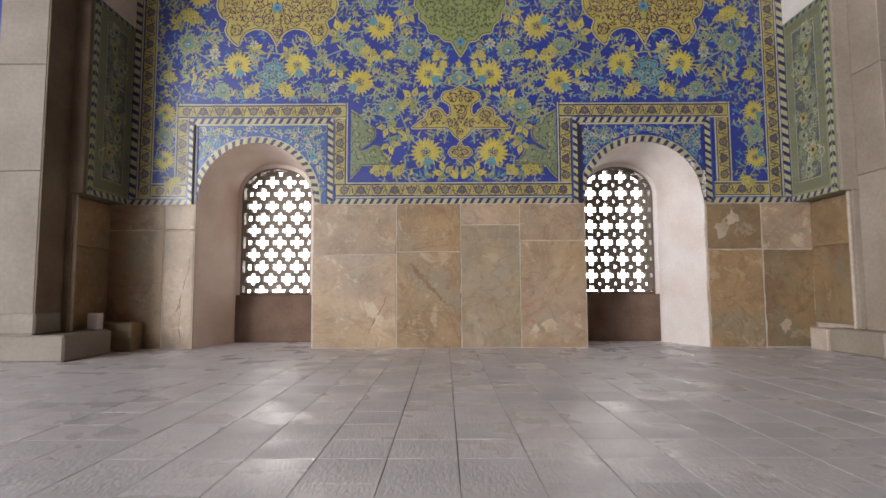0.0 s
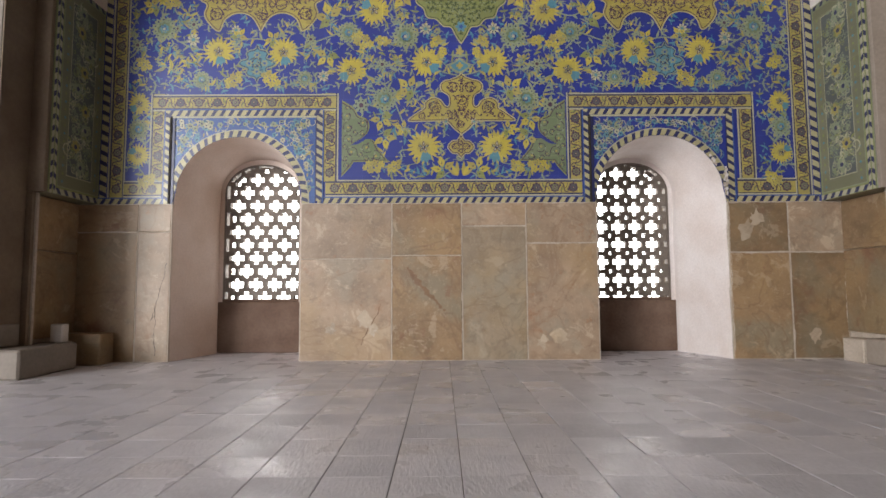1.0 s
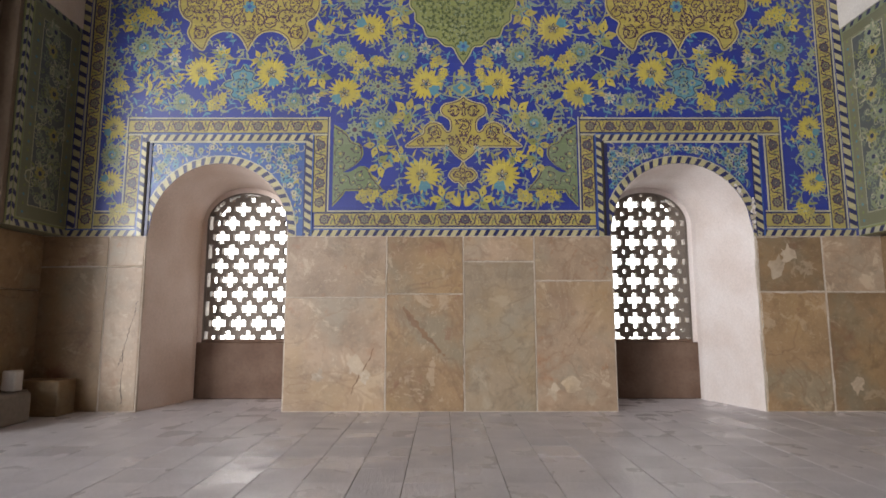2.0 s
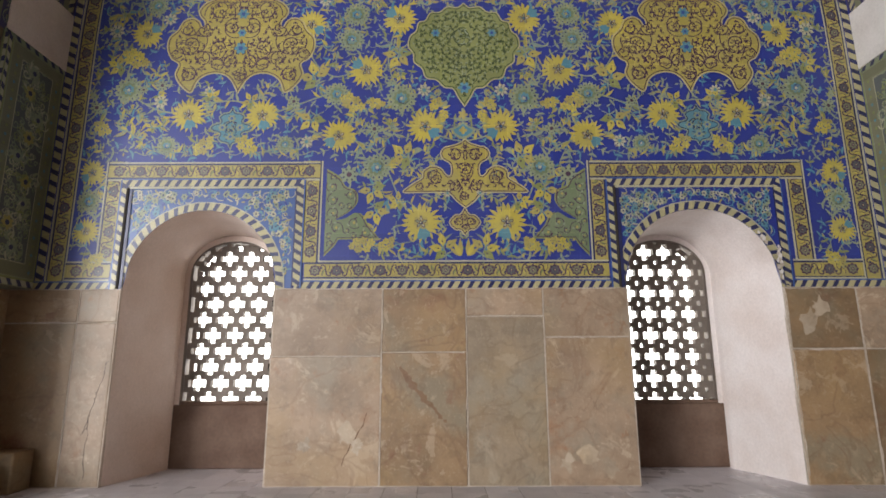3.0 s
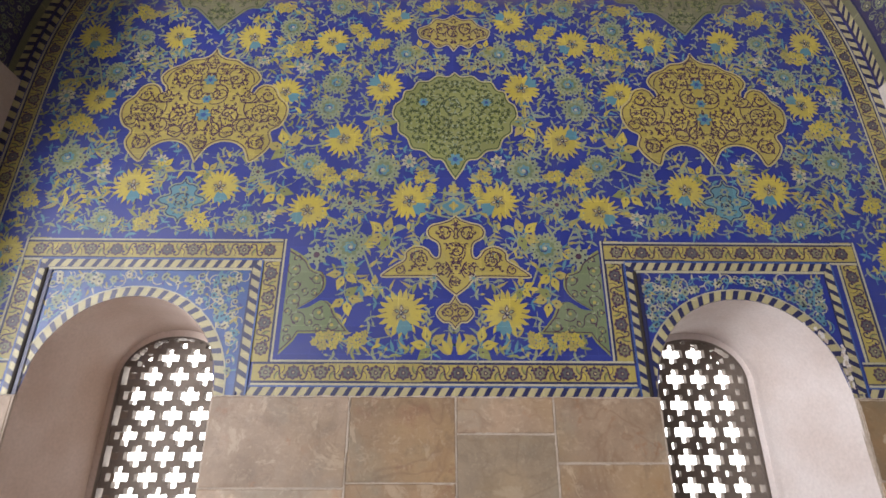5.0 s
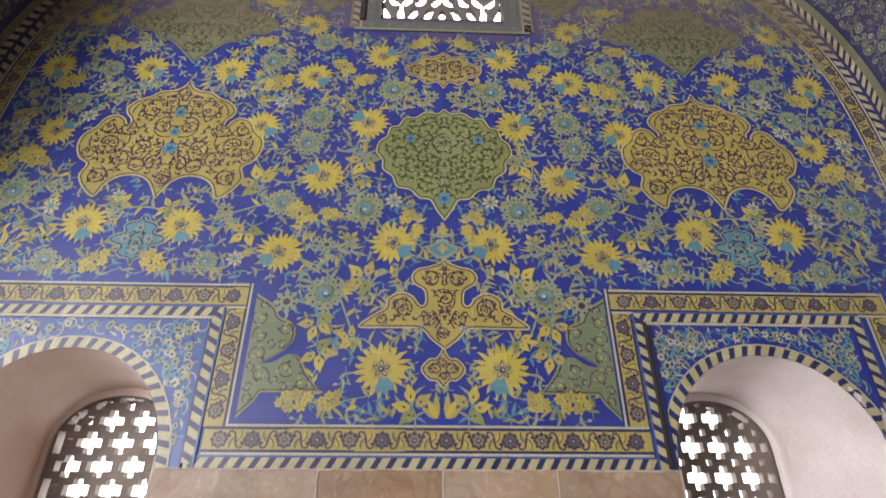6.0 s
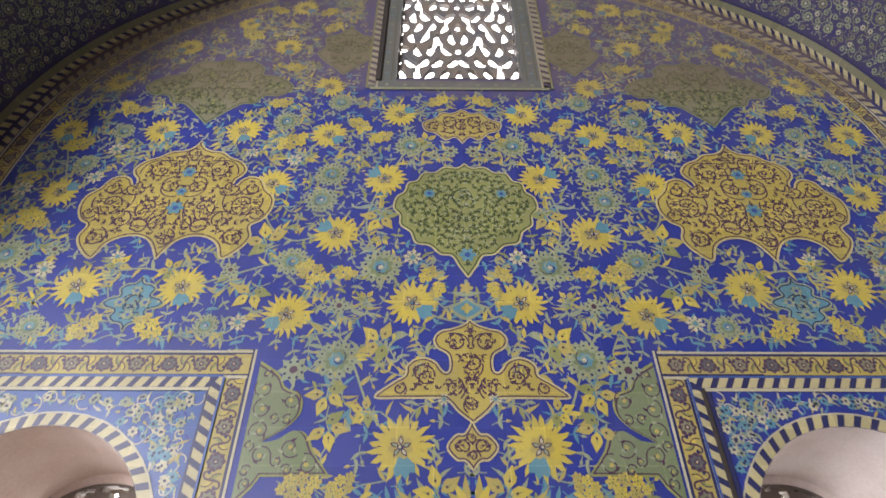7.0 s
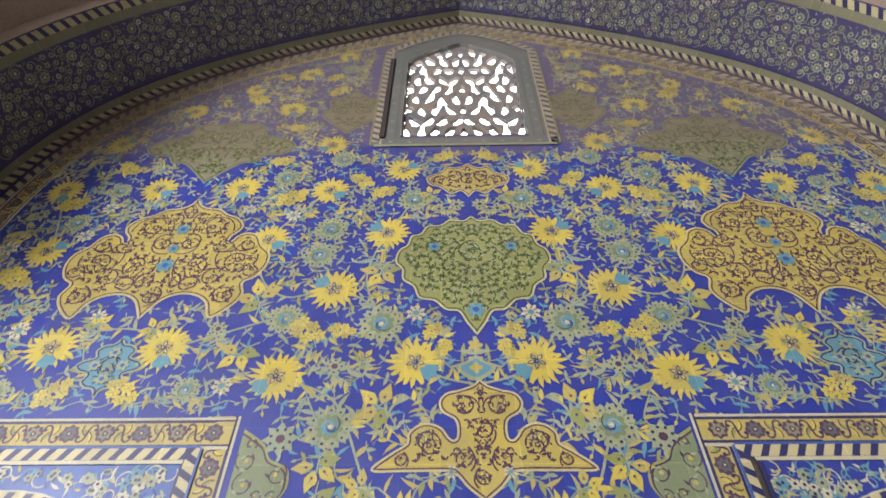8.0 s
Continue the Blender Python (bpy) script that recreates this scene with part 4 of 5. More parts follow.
def rosette(seed):
    """A round sage blossom with a jagged double wreath and a turquoise heart."""
    r = random.Random(seed)
    fl = Flat(0.0008)
    n = 11 + seed % 2
    rim = []
    for k in range(n):
        a = 2 * math.pi * k / n
        for da, rr in ((-0.42, 0.76), (-0.25, 0.98), (0.0, 0.90), (0.18, 1.02), (0.34, 0.84)):
            rim.append((rr * math.cos(a + da * 6.283 / n * 1.15), rr * math.sin(a + da * 6.283 / n * 1.15)))
    fl.poly(rim, SAG, 1)
    for k in range(n):
        a = 2 * math.pi * (k + 0.1) / n
        fl.disc(0.72 * math.cos(a), 0.72 * math.sin(a), r.uniform(0.04, 0.075), NAV, 2, 6)
        fl.leaf(0.60 * math.cos(a + 0.25), 0.60 * math.sin(a + 0.25), a + 0.25, 0.22, 0.10, OCH if k % 3 == 0 else GRE, 3)
    fl.disc(0, 0, 0.56, GRE, 3, 0, 9, 0.2)
    fl.disc(0, 0, 0.36, TEA, 4, 0, 7, 0.22)
    fl.ribbon(spiral(0.02, 0.0, 0.30, 1.0 + seed, 0.9, 1), 0.06, SAG, 5)
    fl.ribbon(spiral(0.0, 0.0, 0.50, 3.0 + seed, 0.5, 1), 0.04, NAV, 5)
    fl.ribbon(spiral(-0.04, -0.03, 0.22, 4.0 + seed, 0.9, 1), 0.05, BLU, 6)
    fl.disc(-0.03, -0.02, 0.11, OCH if seed % 2 else CRE, 7, 0, 5, 0.35)
    for t in (-0.75, 0.75, 2.4):
        x, z = 0.90 * math.cos(t - 1.57), 0.90 * math.sin(t - 1.57)
        fl.leaf(x, z, t - 1.57 + 0.3, r.uniform(0.30, 0.48), 0.13, TEA if t > 1 else SAG, 1, 0.4)
    return fl.mesh("rosette")


def white_rosette(seed):
    """A small pale ragged blossom."""
    fl = Flat(0.0008)
    n = 8
    fl.poly([((1.0 if k % 2 else 0.66) * math.cos(math.pi * k / n), (1.0 if k % 2 else 0.66) * math.sin(math.pi * k / n)) for k in range(2 * n)], CRE if seed else SAG, 1)
    for k in range(n):
        a = 2 * math.pi * k / n
        fl.disc(0.55 * math.cos(a), 0.55 * math.sin(a), 0.10, NAV, 2, 5)
    fl.disc(0, 0, 0.42, SAG, 3, 0, 6, 0.3)
    fl.disc(0, 0, 0.26, TEA if seed else PUR, 4, 7)
    fl.leaf(0.2, -0.8, -1.0, 0.7, 0.22, SAG, 1, 0.3)
    fl.leaf(-0.2, -0.8, -2.0, 0.6, 0.20, TEA, 1, -0.3)
    return fl.mesh("small_rosette")


def blossoms(seed):
    """A bunch of round yellow florets on one stalk."""
    r = random.Random(seed)
    fl = Flat(0.0008)
    fl.ribbon(smooth_line([(-1.1, -0.35), (-0.4, 0.0), (0.3, 0.05), (1.1, -0.10)], 5), 0.06, SAG, 1)
    for k, (x, z, q) in enumerate(((-0.62, 0.22, 0.36), (0.02, 0.34, 0.38), (0.64, 0.26, 0.34), (-0.28, -0.30, 0.36), (0.40, -0.34, 0.38), (0.98, -0.16, 0.26))):
        m = (YEL, OCH, YEL)[(k + seed) % 3]
        fl.disc(x, z, q, m, 2 + k % 2, 0, 6, 0.32, r.uniform(0, 1))
        for j in range(6):
            a = j * 1.047 + r.uniform(0, 0.3)
            fl.disc(x + q * 0.48 * math.cos(a), z + q * 0.48 * math.sin(a), q * 0.11, PUR if j % 2 else OLI, 4, 5)
        fl.disc(x, z, q * 0.22, OLI, 4, 6)
    for a in (0.1, -0.6, 2.9, 3.7):
        fl.leaf(0.85 * math.cos(a), 0.5 * math.sin(a), a, 0.45, 0.13, TEA if a > 1 else SAG, 1, 0.35)
    return fl.mesh("blossom_spray")


def buds(seed):
    """Pointed yellow petals fanning out from a curling stalk."""
    fl = Flat(0.0008)
    fl.ribbon(smooth_line([(0.2, -1), (0.0, -0.4), (0.05, 0.1), (-0.05, 0.45)], 4), 0.06, SAG, 1)
    for x, z, a, m in ((0.0, 0.10, 1.6, YEL), (-0.10, -0.05, 2.75, OCH), (0.10, -0.08, 0.45, YEL if seed else OCH), (0.0, -0.2, -0.5, OLI)):
        c, t = math.cos(a), math.sin(a)
        pear = [(0.0, 0.0), (0.16, 0.17), (0.38, 0.27), (0.58, 0.20), (0.92, 0.02), (0.58, -0.16), (0.50, -0.24), (0.32, -0.24), (0.13, -0.12)]
        fl.poly([(x + c * u - t * w, z + t * u + c * w) for u, w in pear], m, 2)
        fl.leaf(x + 0.24 * c, z + 0.24 * t, a + 0.1, 0.34, 0.06, OLI, 3)
        fl.disc(x + 0.30 * c, z + 0.30 * t, 0.06, PUR, 4, 6)
        fl.leaf(x, z, a + 0.9, 0.34, 0.09, TEA, 3, 0.3)
    for a in (3.6, -0.5, 2.6):
        fl.leaf(0.02, -0.5, a, 0.55, 0.14, TEA if a > 3 else SAG, 1, 0.4)
    return fl.mesh("bud_spray")


def feather(fl, x, z, a, length, width, m, dark, layer, bend, teeth=6):
    """A long leaf with a toothed edge, drawn along a bending spine."""
    up, down = [], []
    for k in range(2 * teeth + 1):
        u = k / (2 * teeth)
        w = width * math.sin(math.pi * min(0.12 + 0.88 * u, 1.0)) ** 0.8 * (1.0 if k % 2 else 0.62)
        px, pz = u * length, bend * u * u * length
        up.append((px - (0.06 * length if k % 2 else 0), pz + w / 2))
        down.append((px - (0.06 * length if k % 2 else 0), pz - w / 2))
    c, s_ = math.cos(a), math.sin(a)
    turned = lambda q: [(x + c * px - s_ * pz, z + s_ * px + c * pz) for px, pz in q]
    fl.poly(turned(up + down[::-1]), m, layer)
    fl.ribbon(turned([(length * k / 6, bend * (k / 6) ** 2 * length) for k in range(6)]), width * 0.14, dark, layer + 1)


def leaf_pair(seed):
    """Two toothed leaves folded back along a short stalk."""
    fl = Flat(0.0008)
    fl.ribbon(smooth_line([(-1.0, -0.55), (-0.3, -0.2), (0.2, 0.15), (0.9, 0.2)], 4), 0.07, SAG, 1)
    feather(fl, -0.35, -0.15, 1.75, 1.05, 0.42, YEL if seed else OCH, OLI, 2, -0.4)
    feather(fl, 0.15, 0.1, -0.9, 1.0, 0.40, OCH if seed else SAG, TEA, 3, 0.4)
    fl.leaf(0.55, 0.2, 0.9, 0.6, 0.22, SAG, 2, -0.4)
    fl.leaf(-0.8, -0.45, 2.6, 0.45, 0.14, TEA, 2, 0.4)
    return fl.mesh("leaf_pair")


def sprig(seed):
    """A thin stalk with small pointed leaves to both sides and a bud on top."""
    r = random.Random(300 + seed)
    fl = Flat(0.0008)
    line = smooth_line([(-0.9, -0.5), (-0.3, -0.25 + 0.2 * seed), (0.3, 0.2), (0.8, 0.55)], 4)
    fl.ribbon(line, 0.055, SAG if seed % 2 else TEA, 1)
    for k in range(1, len(line) - 1, 2):
        a = math.atan2(line[k + 1][1] - line[k][1], line[k + 1][0] - line[k][0])
        for t in (-1, 1):
            fl.leaf(*line[k], a + t * r.uniform(0.7, 1.2), r.uniform(0.40, 0.60), r.uniform(0.19, 0.28), r.choice((SAG, SAG, OLI, OCH, TEA)), 2, t * 0.3)
    fl.leaf(0.72, 0.48, 0.7, 0.6, 0.34, OCH if seed % 2 else SAG, 3)
    fl.disc(0.85, 0.6, 0.08, PUR, 4, 5)
    return fl.mesh("sprig")


SUN = [sunflower(k) for k in range(3)]
ROS = [rosette(k) for k in range(3)]
WRO = [white_rosette(k) for k in range(2)]
BLO = [blossoms(k) for k in range(3)]
BUD = [buds(k) for k in range(2)]
LEA = [leaf_pair(k) for k in range(2)]
SPR = [sprig(k) for k in range(3)]

# -- the plan of the right half; the left half mirrors it --
suns = ((0.63, 6.04, 0.19), (1.33, 5.72, 0.20), (1.42, 6.50, 0.18), (2.20, 5.77, 0.19), (3.02, 5.77, 0.19), (3.95, 5.76, 0.19), (3.72, 6.57, 0.17),
        (0.73, 5.10, 0.21), (1.77, 5.03, 0.19), (1.11, 4.44, 0.21), (3.69, 4.91, 0.19), (2.28, 3.88, 0.20), (3.12, 3.89, 0.20), (0.43, 3.74, 0.21),
        (1.40, 3.63, 0.20), (0.47, 2.62, 0.22), (2.00, 7.26, 0.18), (3.15, 7.24, 0.17), (1.93, 8.13, 0.18), (4.12, 3.20, 0.15), (4.11, 2.53, 0.15), (1.50, 8.62, 0.15), (2.55, 7.75, 0.15))
rosettes = ((0.51, 5.56, 0.15), (1.24, 5.16, 0.15), (1.29, 4.83, 0.15), (0.70, 4.09, 0.17), (1.44, 4.14, 0.14), (3.83, 4.20, 0.16), (3.60, 5.28, 0.12),
            (1.27, 6.23, 0.13), (1.79, 5.92, 0.14), (0.86, 3.25, 0.155), (4.12, 2.87, 0.13), (2.0, 3.53, 0.10), (3.33, 3.52, 0.11), (3.4, 5.75, 0.11))
whites = ((1.16, 3.17, 0.12), (1.76, 3.56, 0.08), (1.93, 4.05, 0.08), (2.9, 4.18, 0.07), (1.0, 3.71, 0.09), (3.45, 4.05, 0.09), (4.17, 3.98, 0.09), (4.05, 4.95, 0.10),
          (0.95, 5.45, 0.08), (1.62, 5.35, 0.08), (0.27, 5.42, 0.07), (2.05, 5.45, 0.07), (4.0, 5.4, 0.09), (0.18, 2.95, 0.05), (3.66, 4.2, 0.06))
sprays = ((1.25, 4.02, 0.15), (0.98, 4.02, 0.10), (2.43, 3.51, 0.13), (2.9, 3.52, 0.13), (0.30, 4.02, 0.09), (0.22, 3.86, 0.08), (1.66, 5.62, 0.16), (3.75, 5.55, 0.14), (4.07, 3.72, 0.11),
          (0.98, 2.37, 0.13), (0.72, 2.38, 0.10), (3.98, 2.2, 0.12), (1.02, 5.86, 0.13), (3.45, 6.1, 0.13), (2.45, 7.5, 0.15), (1.5, 7.7, 0.13), (3.78, 4.58, 0.16))
bud_at = ((1.70, 4.36, 0.207, 0.3), (1.72, 3.82, 0.171, 2.4), (2.42, 4.06, 0.122, 0.6), (2.86, 4.1, 0.122, -0.6), (0.66, 3.40, 0.183, 0.9), (0.90, 2.98, 0.159, 2.9), (0.86, 2.74, 0.159, 3.4), (0.62, 2.86, 0.122, 1.2), (0.36, 3.2, 0.085, 0.2),
          (0.22, 2.34, 0.171, 0.3), (0.75, 4.62, 0.183, 2.7), (3.98, 4.5, 0.146, 1.2), (0.35, 5.65, 0.122, 0.3))
pairs = ((0.80, 4.76, 0.15), (3.78, 3.68, 0.15), (1.15, 3.46, 0.12), (3.95, 3.05, 0.08), (1.0, 6.2, 0.12), (1.62, 4.75, 0.10), (2.7, 7.1, 0.13), (0.14, 3.66, 0.05), (3.5, 6.85, 0.13), (1.62, 6.15, 0.10))


# -- medallions and cartouches --
def outline(half):
    """A closed outline from its right half, top to bottom."""
    right = smooth_line(half, 5)
    return right + [(-x, z) for x, z in right[-2:0:-1]]


def inset(poly, d):
    """The outline moved inwards by d everywhere."""
    out, n = [], len(poly)
    sign = 1 if sum(a[0] * c[1] - c[0] * a[1] for a, c in zip(poly, poly[1:] + poly[:1])) > 0 else -1
    for k in range(n):
        (x0, z0), (x1, z1) = poly[k - 2], poly[(k + 2) % n]
        t = math.hypot(x1 - x0, z1 - z0) or 1e-6
        out.append((poly[k][0] - sign * (z1 - z0) / t * d, poly[k][1] + sign * (x1 - x0) / t * d))
    return out


def arabesque(fl, poly, rounds, line, leaf, tip, fill, seed, layer, pitch=0.075):
    """Mirrored vine rounds with curling leaves inside an outline, and small paired leaflets in the ground left over."""
    r = random.Random(seed)
    used = []
    for cx, cz, rad, a0, way in rounds:
        vine = spiral(cx, cz, rad, a0, 1.15, way, 26)
        for s in ((1, -1) if cx > 0.02 else (1,)):
            run = [(s * a, b) for a, b in vine if inside(s * a, b, poly)]
            if len(run) > 3:
                fl.ribbon(run, 0.013, line, layer)
        back = spiral(cx, cz, rad * 1.28, a0 + 2.2, 0.62, -way, 18)
        for s in ((1, -1) if cx > 0.02 else (1,)):
            run = [(s * a, b) for a, b in back if inside(s * a, b, poly)]
            if len(run) > 3:
                fl.ribbon(run, 0.011, line, layer)
        for k in range(2, 25, 3):
            (x, z), (x1, z1) = vine[k], vine[k + 1]
            a = math.atan2(z1 - z, x1 - x) + way * r.uniform(0.7, 1.2) * (1 if k % 8 < 4 else -1)
            size = rad * r.uniform(0.40, 0.54)
            for s in ((1, -1) if cx > 0.02 else (1,)):
                if inside(s * (x + size * math.cos(a)), z + size * math.sin(a), poly):
                    b = a if s > 0 else math.pi - a
                    fl.leaf(s * x, z, b, size, size * 0.50, leaf, layer + 1, 0.35 * s * way)
                    fl.leaf(s * (x + 0.12 * size * math.cos(a)), z + 0.12 * size * math.sin(a), b, size * 0.84, size * 0.34, tip, layer + 2, 0.35 * s * way)
        used.append((cx, cz, rad))
        fl_heart = [(cx, cz)] if cx < 0.02 else [(cx, cz), (-cx, cz)]
        for x, z in fl_heart:
            fl.disc(x, z, rad * 0.20, leaf, layer + 3, 0, 5, 0.35)
            fl.disc(x, z, rad * 0.10, fill, layer + 4, 5)
    zs, xs = [p[1] for p in poly], [p[0] for p in poly]
    z, row = min(zs), 0
    while z < max(zs):
        x = pitch * (0.5 if row % 2 else 0.06)
        while x < max(xs):
            px, pz = x + r.uniform(-0.2, 0.2) * pitch, z + r.uniform(-0.2, 0.2) * pitch
            if all(abs(math.hypot(px - a, pz - b) - c) > 0.3 * pitch and math.hypot(px - a, pz - b) > 0.3 * c for a, b, c in used):
                a = r.uniform(0, 6.28)
                if all(inside(s * px + 0.03 * math.cos(q), pz + 0.03 * math.sin(q), poly) for s in (1, -1) for q in (0, 1.57, 3.14, 4.71)):
                    for s in (1, -1):
                        b = a if s > 0 else math.pi - a
                        fl.ribbon([(s * (px + 0.42 * pitch * math.cos(a + 0.6 * k)), pz + 0.42 * pitch * math.sin(a + 0.6 * k)) for k in range(7)], 0.010, line, layer)
                        fl.leaf(s * px, pz, b + 2.2 * s, pitch * 0.62, pitch * 0.36, leaf, layer + 1, 0.3 * s)
                        fl.leaf(s * px, pz, b - 0.6 * s, pitch * 0.50, pitch * 0.26, tip, layer + 2, 0.3 * s)
            x += pitch
        z += pitch * 0.86
        row += 1


def medallion(name, half, fill, rim, line, leaf, tip, rounds, seed, label, spots, hearts=(), edge=0.020, pitch=0.075):
    fl = Flat(0.0008)
    poly = outline(half)
    fl.poly(poly, fill, 1)
    fl.ribbon(poly + poly[:1], 0.013, rim, 2)
    fl.ribbon(inset(poly, edge) + inset(poly, edge)[:1], 0.010, line, 3)
    arabesque(fl, inset(poly, edge + 0.012), rounds, line, leaf, tip, fill, seed, 4, pitch)
    for x, z, s, m in hearts:
        fl.disc(x, z, s, m, 10, 0, 6, 0.35)
        fl.disc(x, z, s * 0.4, PAL, 11, 0, 5, 0.3)
    me = fl.mesh(name)
    shapes = []
    for x, z in spots:
        ob = shared(name, me, wall_back, (x, W - 0.0025, z))
        tagged(ob, label)
        shapes.append([(x + a, z + b) for a, b in poly])
    return shapes


big_half = [(0, 0.99), (0.05, 0.90), (0.13, 0.85), (0.25, 0.83), (0.34, 0.76), (0.46, 0.70), (0.53, 0.60), (0.51, 0.52), (0.46, 0.46), (0.45, 0.39), (0.48, 0.39), (0.52, 0.46),
            (0.60, 0.50), (0.70, 0.46), (0.76, 0.34), (0.85, 0.24), (0.86, 0.10), (0.80, -0.03), (0.71, -0.10), (0.74, -0.23), (0.67, -0.36), (0.54, -0.46), (0.47, -0.31), (0.36, -0.23),
            (0.22, -0.22), (0.10, -0.29), (0, -0.47)]
big_rounds = ((0.24, 0.11, 0.18, 2.6, 1), (0.60, 0.16, 0.17, 0.4, -1), (0.26, 0.58, 0.17, 3.6, -1), (0.60, -0.23, 0.11, 1.8, 1), (0.26, -0.12, 0.10, 0.2, 1), (0.0, 0.80, 0.09, 1.5, 1), (0.0, -0.24, 0.10, 1.5, -1),
              (0.44, -0.04, 0.11, 0.9, 1), (0.11, 0.38, 0.12, 2.0, -1), (0.43, 0.36, 0.11, 4.0, 1), (0.10, -0.06, 0.10, 5.0, 1), (0.75, 0.04, 0.09, 2.0, 1), (0.12, 0.68, 0.10, 0.5, 1), (0.64, 0.36, 0.10, 1.0, -1))
taken = medallion("arabesque_medallion", big_half, GOL, ROP, PUR, PUR, YEL, big_rounds, 3, "ochre lobed medallion filled with dark arabesque scrolls",
                  ((2.62, 4.62), (-2.58, 4.62)), ((0, 0.10, 0.075, TEA), (0, 0.30, 0.05, TEA), (0, 0.55, 0.065, TEA)), 0.020, 0.062)
green_half = [(0, 0.66), (0.07, 0.60), (0.19, 0.61), (0.28, 0.54), (0.39, 0.53), (0.45, 0.43), (0.53, 0.40), (0.56, 0.29), (0.63, 0.22), (0.65, 0.09), (0.59, 0.0),
              (0.58, -0.11), (0.49, -0.19), (0.44, -0.31), (0.32, -0.34), (0.23, -0.43), (0.13, -0.45), (0.07, -0.56), (0, -0.67)]
green_rounds = ((0.20, 0.24, 0.16, 2.6, 1), (0.42, 0.20, 0.13, 0.4, -1), (0.22, -0.10, 0.14, 3.6, -1), (0.0, 0.46, 0.10, 1.5, 1))
taken += medallion("green_medallion", green_half, OLI, ROP, DKG, DKG, SAG, ((0.0, 0.20, 0.14, 1.5, 1),), 7, "olive green lobed medallion with fine scrolls", ((0.02, 4.65),),
                   ((0, -0.44, 0.07, TEA), (0.33, 0.26, 0.05, TEA), (-0.33, 0.26, 0.05, TEA)), 0.018, 0.068)
cart_half = [(0, 0.37), (0.05, 0.325), (0.14, 0.29), (0.23, 0.265), (0.275, 0.20), (0.25, 0.13), (0.175, 0.08), (0.155, 0.02), (0.16, -0.05), (0.19, -0.07), (0.225, -0.04), (0.26, 0.01), (0.33, 0.045), (0.41, 0.035),
             (0.47, -0.02), (0.48, -0.09), (0.57, -0.15), (0.69, -0.255), (0.50, -0.262), (0.22, -0.262), (0.16, -0.29), (0.10, -0.36), (0, -0.44)]
taken += medallion("cartouche", cart_half, GOL, ROP, PUR, PUR, YEL, ((0.12, 0.17, 0.085, 1.0, 1), (0.0, 0.0, 0.09, 2.6, -1), (0.34, -0.10, 0.10, 0.5, 1), (0.13, -0.18, 0.075, 2.0, 1), (0.52, -0.19, 0.05, 2.0, 1), (0.0, -0.30, 0.06, 2.0, 1)), 9,
                   "ochre fleur-shaped cartouche with dark scrolls", ((0.02, 3.22),), (), 0.014, 0.046)
small_half = [(0, 0.27), (0.10, 0.20), (0.20, 0.21), (0.28, 0.12), (0.40, 0.05), (0.37, -0.07), (0.27, -0.11), (0.17, -0.21), (0.07, -0.17), (0, -0.26)]
taken += medallion("cartouche", small_half, OCH, ROP, PUR, PUR, YEL, ((0.14, 0.05, 0.10, 1.0, 1), (0.28, 0.0, 0.08, 3.0, -1), (0.0, 0.0, 0.08, 1.5, 1)), 12, "small ochre cartouche with dark scrolls", ((0.01, 5.86),), (), 0.012, 0.05)
quad_half = [(0, 0.25), (0.035, 0.19), (0.10, 0.175), (0.145, 0.13), (0.125, 0.075), (0.16, 0.055), (0.205, 0.04), (0.24, 0.0), (0.205, -0.04), (0.16, -0.055), (0.125, -0.075),
             (0.145, -0.13), (0.10, -0.175), (0.035, -0.19), (0, -0.25)]
taken += medallion("quatrefoil", quad_half, TEA, SAG, NAV, SAG, GRE, ((0.0, 0.0, 0.08, 0.7, 1),), 15, "turquoise quatrefoil with a pale outline", ((2.66, 3.75), (-2.62, 3.73)),
                   ((0.10, 0.0, 0.045, SAG), (-0.10, 0.0, 0.045, SAG), (0, 0.11, 0.045, SAG), (0, -0.11, 0.045, SAG)), 0.014, 0.07)
tiny_half = [(0, 0.17), (0.05, 0.09), (0.11, 0.08), (0.17, 0.0), (0.11, -0.08), (0.05, -0.09), (0, -0.15)]
taken += medallion("quatrefoil", tiny_half, OCH, ROP, PUR, PUR, YEL, ((0.06, 0.0, 0.05, 0.7, 1), (0.0, 0.06, 0.04, 2.0, 1), (0.0, -0.06, 0.04, 4.0, -1)), 16, "small ochre knot", ((0.01, 2.62),), (), 0.012, 0.07)
dull_half = [(0, 0.58), (0.12, 0.50), (0.30, 0.50), (0.42, 0.38), (0.44, 0.26), (0.62, 0.22), (0.80, 0.06), (0.70, -0.10), (0.52, -0.12), (0.44, -0.24), (0.30, -0.26), (0.14, -0.42), (0, -0.58)]
taken += medallion("green_medallion", dull_half, GRT, GRE, DKG, DKG, OLI, green_rounds, 19, "dusty olive medallion near the top of the wall", ((2.62, 6.45), (-2.62, 6.45)), (), 0.02, 0.085)
wing_half = [(0, 0.50), (0.13, 0.34), (0.28, 0.26), (0.26, 0.08), (0.34, -0.06), (0.24, -0.22), (0.12, -0.34), (0, -0.48)]
taken += medallion("green_medallion", wing_half, GRT, GRE, DKG, DKG, OLI, ((0.12, 0.0, 0.10, 0.4, 1),), 21, "dusty olive lobe beside the upper window", ((1.30, 7.2), (-1.30, 7.2)), (), 0.02, 0.085)

